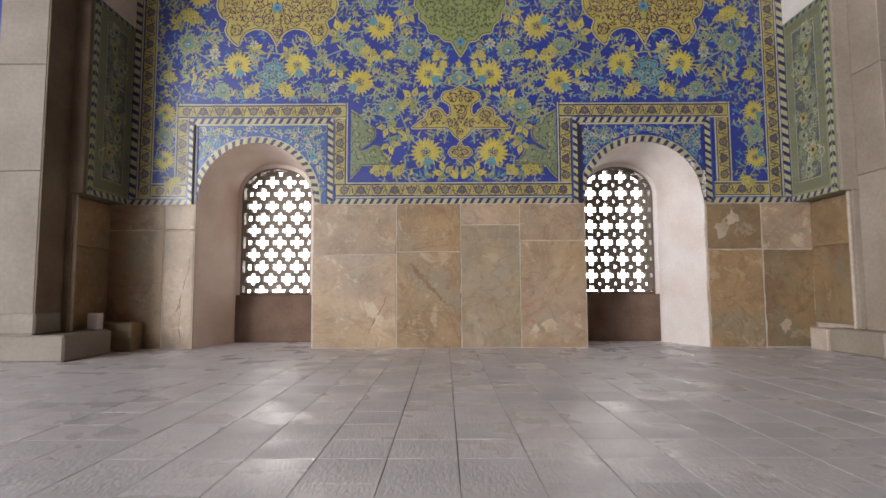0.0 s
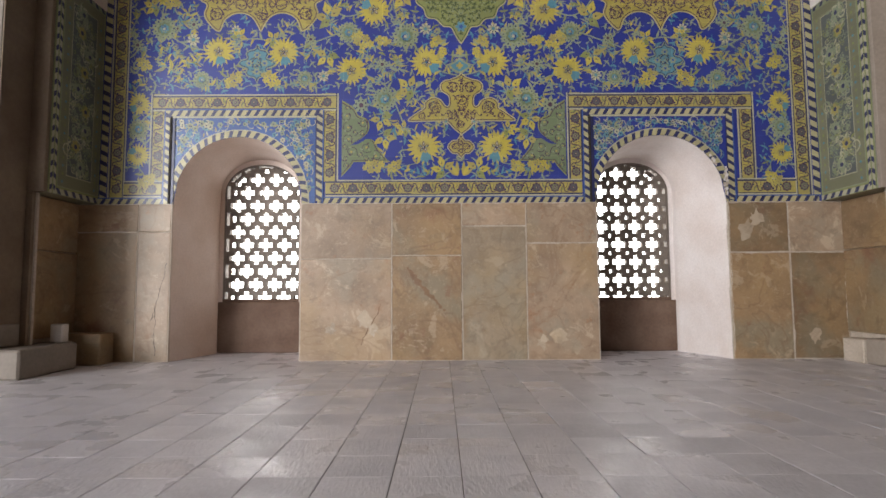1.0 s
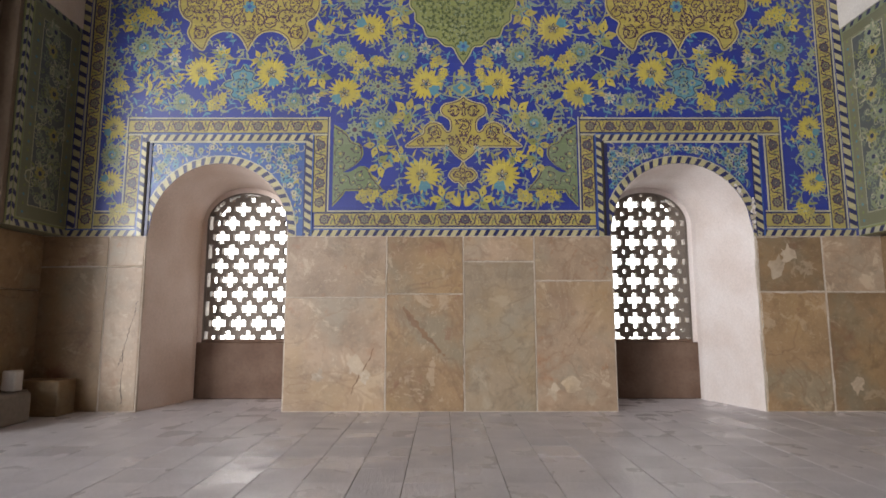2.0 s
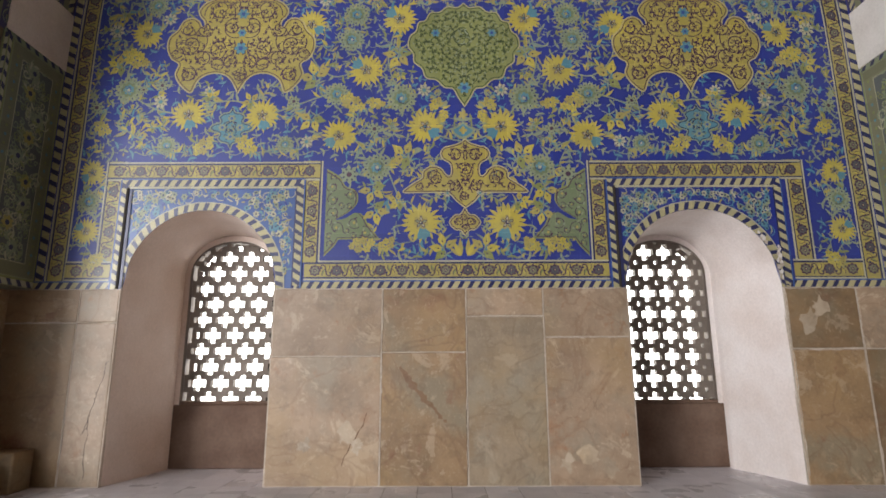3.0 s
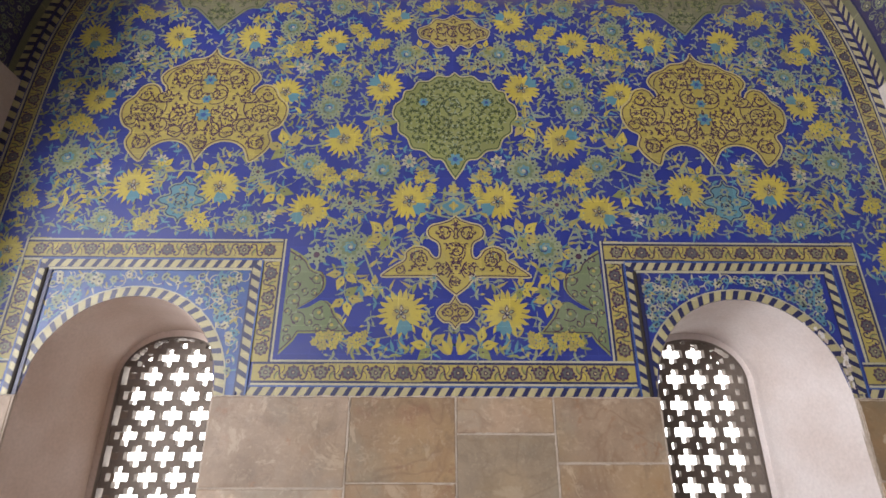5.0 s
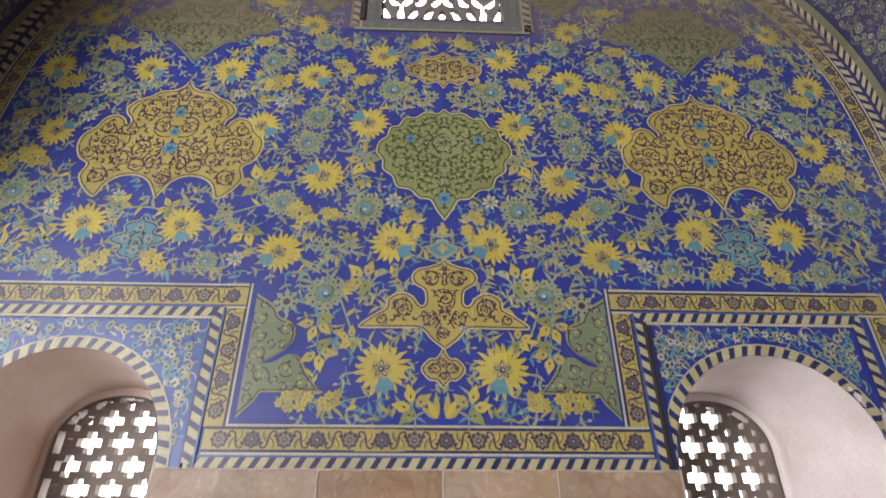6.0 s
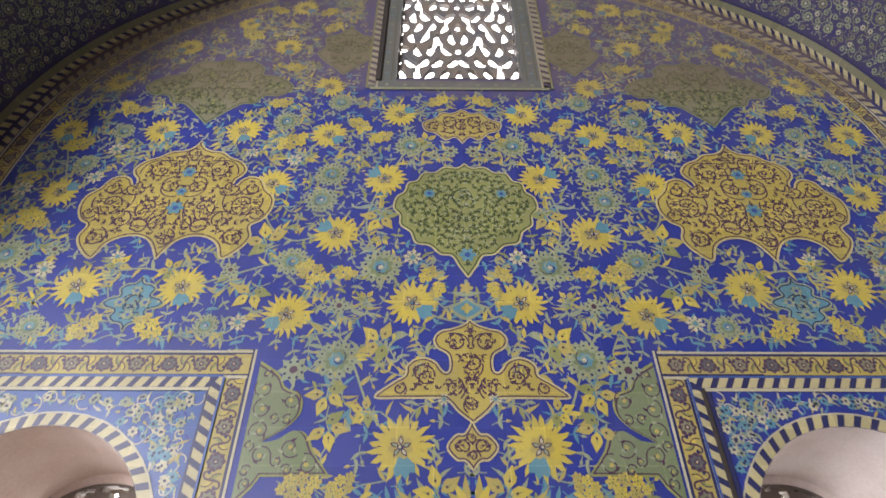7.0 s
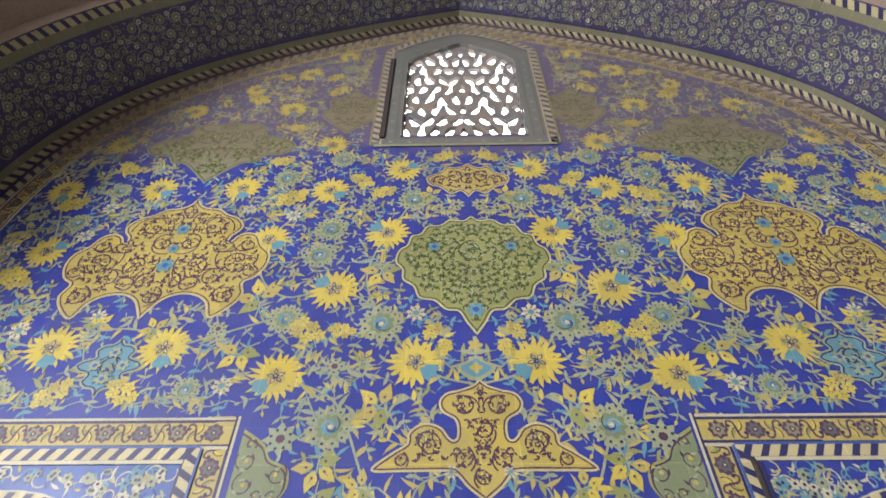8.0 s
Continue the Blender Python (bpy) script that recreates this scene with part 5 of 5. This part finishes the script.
fl = Flat(0.0008)
fl.ribbon([(0, 3.96), (0, 3.8)], 0.03, SAG, 1)
fl.disc(0, 3.88, 0.055, OCH, 2, 0, 5, 0.4)
for s in (-1, 1):
    fl.leaf(0, 3.80, 1.57 + s * 0.9, 0.12, 0.05, SAG, 1, s * 0.4)
    fl.leaf(0, 3.585, 1.57 - s * 0.85, 0.17, 0.07, OCH, 1, s * 0.3)
fl.poly(outline([(0, 3.80), (0.06, 3.75), (0.14, 3.69), (0.08, 3.62), (0, 3.58)]), SAG, 2)
fl.poly(outline([(0, 3.77), (0.05, 3.73), (0.11, 3.69), (0.06, 3.64), (0, 3.61)]), TEA, 3)
fl.disc(0, 3.69, 0.045, OCH, 4, 0, 4, 0.4)
put_flat(fl, "pendant", "small turquoise pendant ornament", y=W - 0.003)

# green corner pieces between the niche frames
corner = smooth_line([(1.352, 3.24), (1.20, 3.14), (1.14, 3.04), (1.02, 2.98), (1.0, 2.86), (1.07, 2.76), (1.19, 2.68), (1.24, 2.645), (1.12, 2.66), (1.0, 2.73), (0.92, 2.68), (0.87, 2.58), (0.75, 2.435)], 4)
corner += [(1.2, 2.43), (1.24, 2.36), (1.352, 2.24)]
for s in (1, -1):
    shift = 0.0 if s > 0 else -0.165
    fl = Flat(0.0008)
    pts = [(s * x + shift, z) for x, z in corner]
    fl.poly(pts, OLI, 1)
    fl.poly([(a + (s * 1.352 + shift - a) * 0.045, b + (2.73 - b) * 0.05) for a, b in pts], PUR, 2)
    fl.poly([(a + (s * 1.352 + shift - a) * 0.08, b + (2.73 - b) * 0.08) for a, b in pts], GRE, 3)
    r = random.Random(31)
    grown_spots = []
    for k in range(900):
        x, z, rad = r.uniform(0.8, 1.34), r.uniform(2.28, 3.2), 0.075 if k < 300 else 0.042
        if not all(inside(x + rad * 0.9 * math.cos(q), z + rad * 0.9 * math.sin(q), corner) for q in range(6)) or any(math.hypot(x - a, z - b) < 0.92 * (rad + c) for a, b, c in grown_spots):
            continue
        grown_spots.append((x, z, rad))
        way, a0 = r.choice((-1, 1)), r.uniform(0, 6)
        curl = spiral(x, z, rad, a0, 1.1, way, 16)
        fl.ribbon([(s * p + shift, q) for p, q in curl], 0.009, PUR, 4 + k % 2)
        for q in (4, 9, 13):
            a = a0 + way * q * 0.43 + 1.6 * way
            fl.leaf(s * curl[q][0] + shift, curl[q][1], a if s > 0 else math.pi - a, rad * 0.62, rad * 0.30, PUR if q == 9 else SAG, 6, 0.3)
        fl.disc(s * x + shift, z, rad * 0.22, OCH, 7, 0, 5, 0.3)
    ob = put_flat(fl, "corner_piece", "green scrolled corner panel beside the niche frame", y=W - 0.0025)
    taken.append(pts)

# -- occupied ground, on a grid over the whole field --
CELL = 0.02
GX, GZ = int(2 * HALF / CELL), int(8.4 / CELL)
busy = np.zeros((GX, GZ), bool)
gx = -HALF + (np.arange(GX) + 0.5) * CELL
gz = 1.9 + (np.arange(GZ) + 0.5) * CELL
for i, x in enumerate(gx):
    lim = 1.9
    for q in FRAMES:
        if q[0] - 0.02 < x < q[1] + 0.02:
            lim = TOP + 0.03
    busy[i] = (gz < max(lim, 2.20)) | (gz > arch_z(min(abs(x) + 0.05, HALF)) - 0.36) | (abs(x) > 4.26)
    if abs(x) < 1.10:
        busy[i] |= (gz > 6.42) & (gz < 9.5)
for poly in taken:
    x0, x1 = min(p[0] for p in poly), max(p[0] for p in poly)
    z0, z1 = min(p[1] for p in poly), max(p[1] for p in poly)
    for i in np.nonzero((gx > x0) & (gx < x1))[0]:
        for j in np.nonzero((gz > z0) & (gz < z1))[0]:
            if inside(gx[i], gz[j], poly):
                busy[i, j] = True


def mark(x, z, r):
    i0, j0 = int((x + HALF) / CELL), int((z - 1.9) / CELL)
    k = int(r / CELL) + 1
    for i in range(max(i0 - k, 0), min(i0 + k + 1, GX)):
        for j in range(max(j0 - k, 0), min(j0 + k + 1, GZ)):
            if (gx[i] - x) ** 2 + (gz[j] - z) ** 2 < r * r:
                busy[i, j] = True


def free(x, z, r):
    i0, j0 = int((x + HALF) / CELL), int((z - 1.9) / CELL)
    k = int(r / CELL)
    if i0 - k < 0 or j0 - k < 0 or i0 + k + 1 > GX or j0 + k + 1 > GZ:
        return False
    return not busy[i0 - k:i0 + k + 1, j0 - k:j0 + k + 1].any()


nodes = []
rm = random.Random(77)
for meshes, name, rows, lay in ((SUN, "flower", suns, 0.003), (ROS, "rosette", rosettes, 0.003), (WRO, "small_rosette", whites, 0.003),
                                (BLO, "blossom_spray", sprays, 0.003), (BUD, "bud_spray", bud_at, 0.003), (LEA, "leaf_pair", pairs, 0.003)):
    for k, (x, z, r, *turn) in enumerate(rows):
        r *= 1.06 if name == "rosette" else 1.0
        a = turn[0] if turn else rm.uniform(-0.9, 0.9)
        if name == "flower":
            a = rm.choice((-0.9, 0.9, 2.2, -2.2, 0.2))
        for s in (1, -1):
            if s < 0 and abs(x) < 0.03:
                continue
            sx = s * x - (0.11 if s < 0 and z < 3.3 and 0.55 < x < 1.4 else 0)
            shared(name, meshes[k % len(meshes)], wall_back, (sx, W - lay, z), s * a, r, s < 0)
            mark(sx, z, r * 0.92)
        nodes.append((x, z, r))

# filler sprigs where the ground is still bare
for tries, r, kinds in ((800, 0.12, (("rosette", ROS), ("blossom_spray", BLO), ("leaf_pair", LEA))), (1300, 0.085, (("bud_spray", BUD), ("small_rosette", WRO), ("leaf_pair", LEA), ("sprig", SPR))),
                        (1300, 0.06, (("bud_spray", BUD), ("sprig", SPR), ("sprig", SPR), ("leaf_pair", LEA)))):
    for _ in range(tries):
        x, z = rm.uniform(0.06, 4.25), rm.uniform(2.2, 9.6)
        if free(x, z, r) and free(-x, z, r):
            name, meshes = rm.choice(kinds)
            a = rm.uniform(-3, 3)
            k = rm.randrange(len(meshes))
            for s in (1, -1):
                shared(name, meshes[k], wall_back, (s * x, W - 0.003, z), s * a, r, s < 0)
                mark(s * x, z, r * 0.95)
            nodes.append((x, z, r))

# a glimpse of the neighbouring bay's flowers
side_wall = next(o for o in bpy.data.objects if o.name.startswith("wall_next_bay") and o.location.x < 0)
for k in range(60):
    meshes, name = ((SUN, "flower"), (ROS, "rosette"), (LEA, "leaf_pair"))[k % 3]
    ob = shared(name, meshes[k % 2], None, (-5.5 - rm.random() * 1.6, W + 0.297, 2.1 + 0.11 * k), rm.uniform(-2, 2), (0.2, 0.16, 0.13)[k % 3])
    ob.parent = side_wall
    ob.location = (ob.location.x - side_wall.location.x, ob.location.y - side_wall.location.y, ob.location.z)

# winding stems with leaves between the flowers
fl = Flat(0.0005)
done = set()
for i, (x, z, r) in enumerate(nodes):
    near = sorted((math.hypot(x - p, z - q), j) for j, (p, q, _) in enumerate(nodes) if j != i)[:2]
    for d, j in near:
        if (j, i) in done or (i, j) in done or d > 1.0:
            continue
        done.add((i, j))
        p, q, _ = nodes[j]
        bend = rm.choice((-1, 1)) * d * rm.uniform(0.16, 0.32)
        mx, mz = (x + p) / 2 - (q - z) / d * bend, (z + q) / 2 + (p - x) / d * bend
        pts = smooth_line([(x, z), ((x + mx) / 2 - (q - z) * 0.05, (z + mz) / 2 + (p - x) * 0.05), (mx, mz), (p, q)], 5)
        inner = [a for a in pts if a[0] > 0.02 and a[1] < arch_z(a[0]) - 0.33]
        if len(inner) < 4:
            continue
        colour = rm.choice((SAG, TEA, SAG, SAG, OLI))
        fl.ribbon(inner, rm.uniform(0.009, 0.013), colour, 1)
        for k in range(1, len(inner) - 1, 2):
            a = math.atan2(inner[k + 1][1] - inner[k][1], inner[k + 1][0] - inner[k][0])
            side = rm.choice((-1, 1))
            fl.leaf(*inner[k], a + side * rm.uniform(0.5, 1.0), rm.uniform(0.07, 0.125), rm.uniform(0.026, 0.042), rm.choice((SAG, TEA, OCH, SAG, OCH, OLI, YEL)), 2, side * rm.uniform(0.1, 0.6))
# a low running scroll just above the niche frames
for x0, x1 in ((1.62, 3.72),):
    wave = [(x0 + 0.03 * k, 3.425 + 0.022 * math.sin(k * 0.75)) for k in range(int((x1 - x0) / 0.03))]
    fl.ribbon(wave, 0.009, SAG, 2)
    for k in range(2, len(wave) - 2, 3):
        up = 1 if k % 2 else -1
        fl.leaf(*wave[k], up * rm.uniform(0.5, 1.1), rm.uniform(0.05, 0.07), 0.02, rm.choice((SAG, TEA, OCH)), 3, 0.3 * up)
# a fan of lily leaves under the small knot
for k in range(3):
    fl.leaf(0.03, 2.25, 1.35 - k * 0.45, 0.20 - 0.02 * k, 0.06, YEL if k % 2 else OCH, 3 + k % 2, 0.15)
# the long pale main vines from flower to flower
for vine in (((0.02, 3.56), (0.25, 3.62), (0.43, 3.74), (0.62, 4.02), (0.78, 4.26), (1.11, 4.44), (1.48, 4.36), (1.74, 4.60), (1.77, 5.03), (1.55, 5.40), (1.33, 5.72)),
             ((1.40, 3.63), (1.24, 3.86), (1.44, 4.14), (1.86, 4.02), (2.28, 3.88), (2.46, 4.02), (2.66, 4.06), (2.90, 4.02), (3.12, 3.89)),
             ((3.12, 3.89), (3.50, 3.96), (3.83, 4.20), (3.84, 4.55), (3.69, 4.91), (3.78, 5.30), (3.95, 5.76), (3.86, 6.20), (3.72, 6.57)),
             ((0.47, 2.62), (0.68, 2.84), (0.86, 3.25), (1.02, 3.48), (1.40, 3.63)),
             ((0.78, 4.26), (0.86, 4.62), (0.73, 5.10), (0.56, 5.50), (0.63, 6.04), (1.00, 6.18), (1.42, 6.50), (1.85, 6.85), (2.00, 7.26))):
    line = smooth_line(list(vine), 6)
    fl.ribbon(line, 0.017, SAG, 3)
    for k in range(3, len(line) - 2, 3):
        a = math.atan2(line[k + 1][1] - line[k][1], line[k + 1][0] - line[k][0])
        side = 1 if k % 2 else -1
        fl.leaf(*line[k], a + side * 0.75, rm.uniform(0.08, 0.13), rm.uniform(0.032, 0.045), rm.choice((SAG, OCH, YEL, SAG)), 4, 0.35 * side)
# loose small leaves
for _ in range(7000):
    x, z = rm.uniform(0.03, 4.26), rm.uniform(2.2, 9.4)
    if free(x, z, 0.034):
        mark(x, z, 0.055)
        a = rm.uniform(0, 6.28)
        colour = rm.choice((SAG, TEA, SAG, SAG, OLI))
        tip = (x + 0.05 * math.cos(a), z + 0.05 * math.sin(a))
        fl.ribbon([(x - 0.05 * math.cos(a + 0.4), z - 0.05 * math.sin(a + 0.4)), (x, z), tip], 0.007, colour, 2)
        for k in (-1, 1):
            fl.leaf(x, z, a + k * rm.uniform(0.6, 1.1), rm.uniform(0.05, 0.075), rm.uniform(0.026, 0.036), colour, 2, 0.3 * k)
        fl.leaf(*tip, a, 0.045, 0.026, rm.choice((SAG, OCH, colour)), 3)
fl.mirrored()
stems = put_flat(fl, "stems_and_leaves", "", y=W - 0.0008)
tagged(stems, "painted turquoise and sage stems with small leaves", kind="stuff")

# ---- surround of the upper window ----
def win_line(half, low, spring, top, n=24):
    side = [(half, low)] + [(half * math.cos(math.pi / 2 * k / n), spring + (top - spring) * max(1 - math.cos(math.pi / 2 * k / n) ** 1.25, 0.0) ** 0.78) for k in range(n + 1)]
    return side + [(-x, z) for x, z in side[-2::-1]]
inner_l, outer_l = win_line(0.70, 6.60, 8.45, 9.0), win_line(0.92, 6.60, 8.64, 9.27)
make("window_border", [(x, W - 0.012, z) for x, z in inner_l + outer_l],
            [(k, len(inner_l) + k, len(inner_l) + k + 1, k + 1) for k in range(len(inner_l) - 1)], SLATE, window, "grey slate-blue tile border")
make("window_sill", [(-1.02, W - 0.014, 6.47), (1.02, W - 0.014, 6.47), (1.02, W - 0.014, 6.60), (-1.02, W - 0.014, 6.60)], [(0, 1, 2, 3)], SLATE, window)
fl = Flat(0.0008)
at, total = along(win_line(1.0, 6.48, 8.74, 9.41))
rope(fl, at, total - 0.06, -0.005, 0.075, CRE, NAV, 5, 0.115, 0.5)
strip(fl, at, total, 0.078, 0.10, CRE, 5)
strip(fl, at, total, -0.03, -0.008, OLI, 5)
at2, total2 = rail((-0.98, 6.47), (0.98, 6.47))
strip(fl, at2, total2, -0.02, 0.02, SAG, 6)
for k in range(9):
    fl.disc(-0.8 + 0.2 * k, 6.535, 0.022, SAG, 6, 6)
    for s in (-1, 1):
        fl.disc(s * 0.81, 6.75 + 0.2 * k, 0.026, SAG if k % 2 else TEA, 6, 6)
for half, spring, top in ((0.755, 8.50, 9.07), (0.865, 8.60, 9.20)):
    at, total = along(win_line(half, 6.62, spring, top))
    strip(fl, at, total, -0.006, 0.006, DKG, 6)
put_flat(fl, "window_band", "grey rope border round the upper window", window, W - 0.010)
# the left jamb's shade, put in as a near-black strip
part("window_jamb", box_mesh(0.06, 0.03, 1.9, 0.006), DARK, window, "near-black strip imitating the jamb's shade", (-0.90, W - 0.022, 6.6))


# ---- scrolls on the arch soffit ----
line = arch_line(60, low=4.41)
seg, acc = [0.0], 0.0
for a, b in zip(line, line[1:]):
    acc += math.hypot(b[0] - a[0], b[1] - a[1])
    seg.append(acc)


def on_soffit(s, d, lift):
    k = max(0, min(len(line) - 2, int(np.searchsorted(seg, s, side="right")) - 1))
    u = (s - seg[k]) / (seg[k + 1] - seg[k])
    (x0, z0), (x1, z1) = line[k], line[k + 1]
    L = seg[k + 1] - seg[k]
    nx, nz = -(z1 - z0) / L, (x1 - x0) / L
    return (x0 + (x1 - x0) * u + nx * lift, W - d, z0 + (z1 - z0) * u + nz * lift)


depth = W - FRONT
fl = Flat(0.0008)
flat_at = lambda s, t: (s, t)
rope(fl, flat_at, acc, 0.03, 0.11, ROP, NAV, 3, 0.115, 0.9)
strip(fl, flat_at, acc, 0.11, 0.19, GRT, 2)
strip(fl, flat_at, acc, 0.20, 0.212, NAV, 3)
strip(fl, flat_at, acc, depth - 0.20, depth - 0.10, GRT, 2)
rope(fl, flat_at, acc, depth - 0.10, depth - 0.012, ROP, NAV, 3, 0.12, 0.5)
r = random.Random(9)
spots = []
for want, tries in ((0.060, 120), (0.034, 4200), (0.018, 13000)):
    for _ in range(tries):
        s, d = r.uniform(0.05, acc / 2), r.uniform(0.24 + want, depth - 0.22 - want)
        if all((s - a) ** 2 + (d - b) ** 2 > (want + c + 0.004) ** 2 for a, b, c in spots):
            spots.append((s, d, want))
for s, d, w in spots:
    for q in (s, acc - s):
        pale = r.choice((SAG, CRE, GRT, GRT, SAG, SAG))
        if w > 0.05:
            fl.disc(q, d, w * 0.9, r.choice((SAG, GRT, GRT, SAG)), 2, 0, 9, 0.25)
            fl.ribbon(spiral(q, d, w * 1.9, r.uniform(0, 6), 0.9, r.choice((-1, 1)), 14), 0.008, SAG, 1)
            fl.disc(q, d, w * 0.5, NAV, 3, 0, 6, 0.3)
            fl.disc(q, d, w * 0.3, CRE, 4, 0, 5, 0.3)
        elif w > 0.03:
            fl.disc(q, d, w * 0.85, pale, 2, 0, 7, 0.3)
            fl.disc(q, d, w * 0.32, NAV, 3, 6)
            fl.ribbon(spiral(q, d, w * 2.0, r.uniform(0, 6), 0.7, r.choice((-1, 1)), 10), 0.008, r.choice((SAG, GRT, SAG)), 1)
        else:
            for k in range(3):
                fl.leaf(q, d, r.uniform(0, 6.28), w * 1.5, w * 0.5, pale, 1 + k % 2)
# curl the flat pattern round the arch
verts = [on_soffit(x, z, -y + 0.003) for x, y, z in fl.v]
me = bpy.data.meshes.new("soffit_scrolls")
me.from_pydata(verts, [], fl.f)
for m in TILES:
    me.materials.append(m)
me.polygons.foreach_set("material_index", fl.i)
me.update()
ob = new("soffit_scrolls", me)
ob.parent = soffit
tagged(ob, "pale scrolls and rosettes on dark blue tile", kind="stuff")

# ---- panels on the side returns ----
for rw_side in (-1, 1):
    fl = Flat(0.0008)
    L = W - RETURN
    at = lambda s, t: (s, t)
    z0, z1 = DADO, 4.43
    up = lambda s, t: (t, s)
    fl.poly([(0.0, z0), (L, z0), (L, z1), (0.0, z1)], OLI, 1)
    fl.poly([(0.02, z0 + 0.09), (L - 0.13, z0 + 0.09), (L - 0.13, z1 - 0.06), (0.02, z1 - 0.06)], SAG, 2)
    fl.poly([(0.03, z0 + 0.10), (L - 0.14, z0 + 0.10), (L - 0.14, z1 - 0.07), (0.03, z1 - 0.07)], GRT, 3)
    fl.poly([(0.16, z0 + 0.24), (L - 0.27, z0 + 0.24), (L - 0.27, z1 - 0.20), (0.16, z1 - 0.20)], CRE, 4)
    fl.poly([(0.17, z0 + 0.25), (L - 0.28, z0 + 0.25), (L - 0.28, z1 - 0.21), (0.17, z1 - 0.21)], GRF, 5)
    rope(fl, lambda s, t: (L - t, z0 + s), z1 - z0, 0.015, 0.055, CRE, NAV, 4, 0.135, 0.7)
    rope(fl, lambda s, t: (L - 0.11 + t, z0 + s), z1 - z0, 0.0, 0.04, CRE, NAV, 4, 0.135, 0.7)
    rope(fl, lambda s, t: (s, z0 + t), L - 0.1, 0.005, 0.07, CRE, NAV, 5, 0.125, 0.6)
    rope(fl, lambda s, t: (s, z1 - 0.055 + t), L, 0.0, 0.05, SAG, NAV, 5, 0.125, 0.6)
    r = random.Random(40)
    for k in range(9):
        s, z = 0.38 + 0.10 * math.sin(k * 1.9), z0 + 0.38 + k * 0.235
        fl.disc(s, z, 0.075, OCH if k % 2 else SAG, 8, 0, 7, 0.3)
        fl.disc(s, z, 0.03, NAV, 9, 6)
        for q in range(5):
            fl.ribbon(spiral(s + r.uniform(-0.14, 0.14), z + r.uniform(-0.1, 0.1), r.uniform(0.05, 0.085), r.uniform(0, 6), 1.0, r.choice((-1, 1)), 10), 0.016, r.choice((CRE, SAG, SAG)), 6 + q % 2)
            fl.leaf(s + r.uniform(-0.12, 0.12), z + r.uniform(-0.1, 0.1), r.uniform(0, 6), 0.1, 0.035, r.choice((CRE, SAG, OLI)), 8)
    for k in range(260):
        s, z = r.uniform(0.19, L - 0.30), r.uniform(z0 + 0.27, z1 - 0.23)
        fl.ribbon(spiral(s, z, r.uniform(0.03, 0.05), r.uniform(0, 6), 1.0, r.choice((-1, 1)), 9), 0.010, r.choice((CRE, SAG, SAG, OLI)), 6 + k % 2)
    for k in range(24):
        for s in (0.095, L - 0.21):
            fl.disc(s, z0 + 0.16 + k * 0.094, 0.018, OLI if k % 2 else TEA, 5, 6)
    verts = [(rw_side * (HALF + y - 0.002), W - x, z) for x, y, z in fl.v]
    faces = fl.f if rw_side > 0 else [q[::-1] for q in fl.f]
    me = bpy.data.meshes.new("return_panel")
    me.from_pydata(verts, [], faces)
    for m in TILES:
        me.materials.append(m)
    me.polygons.foreach_set("material_index", fl.i)
    me.update()
    ob = new("return_panel", me)
    ob.parent = next(o for o in bpy.data.objects if o.name.startswith("wall_return") and any(c.location.x * rw_side > 0 for c in o.children))
    tagged(ob, "grey-green floral tile panel with a rope border")

# ---- floor ----
base = part("floor", box_mesh(25, 22, 0.2, 0), GROUT, None, "", (0, -0.45, FLOOR - 0.206))
bpy.context.view_layer.update()
tagged(base, "grey stone paving with dark joints, worn to a shine", "floor", kind="structure")
PITCH = 0.327
paver_meshes = []
for k in range(6):
    bm = box_mesh(PITCH - 0.0055, PITCH - 0.0012, 0.02, 0, 0.0003, 200 + k)
    me = bpy.data.meshes.new("paver")
    bm.to_mesh(me)
    bm.free()
    me.materials.append(PAVER)
    paver_meshes.append(me)
rp = random.Random(3)
rest_v, rest_f = [], []
for i in range(-38, 39):
    for j in range(-6, 20):
        x, y = 0.008 + i * PITCH, 4.3 + (j + 0.5) * PITCH
        if abs(x) > 12.4 or y > W + 0.95:
            continue
        if abs(x) < 2.3 and 0 <= j < 19:
            ob = new("paver", rp.choice(paver_meshes))
            ob.location = (x, y, FLOOR - 0.0205 + rp.uniform(-0.0004, 0.0004))
            ob.rotation_euler = (rp.uniform(-0.002, 0.002), rp.uniform(-0.002, 0.002), rp.choice((0, math.pi)))
            ob.parent = base
            ob.matrix_parent_inverse = base.matrix_world.inverted()
        else:
            h, g, t = PITCH / 2 - 0.0018, PITCH / 2, FLOOR + rp.uniform(-0.0004, 0.0004)
            q = len(rest_v)
            rest_v += [(x - h, y - g, t - 0.02), (x + h, y - g, t - 0.02), (x + h, y + g, t - 0.02), (x - h, y + g, t - 0.02),
                       (x - h, y - g, t), (x + h, y - g, t), (x + h, y + g, t), (x - h, y + g, t)]
            rest_f += [tuple(q + a for a in b) for b in ((4, 5, 6, 7), (0, 1, 5, 4), (1, 2, 6, 5), (2, 3, 7, 6), (3, 0, 4, 7))]
for i in range(-40, 41):
    for j in range(-40, -6):
        x, y = 0.008 + i * PITCH, 4.3 + (j + 0.5) * PITCH
        h, t = PITCH / 2 - 0.0018, FLOOR + rp.uniform(-0.0004, 0.0004)
        q = len(rest_v)
        g = PITCH / 2
        rest_v += [(x - h, y - g, t), (x + h, y - g, t), (x + h, y + g, t), (x - h, y + g, t)]
        rest_f.append((q, q + 1, q + 2, q + 3))
ob = make("paving_rest", rest_v, rest_f, PAVER_REST)
ob.parent = base
ob.matrix_parent_inverse = base.matrix_world.inverted()
tagged(ob, "worn grey stone paving", kind="stuff")
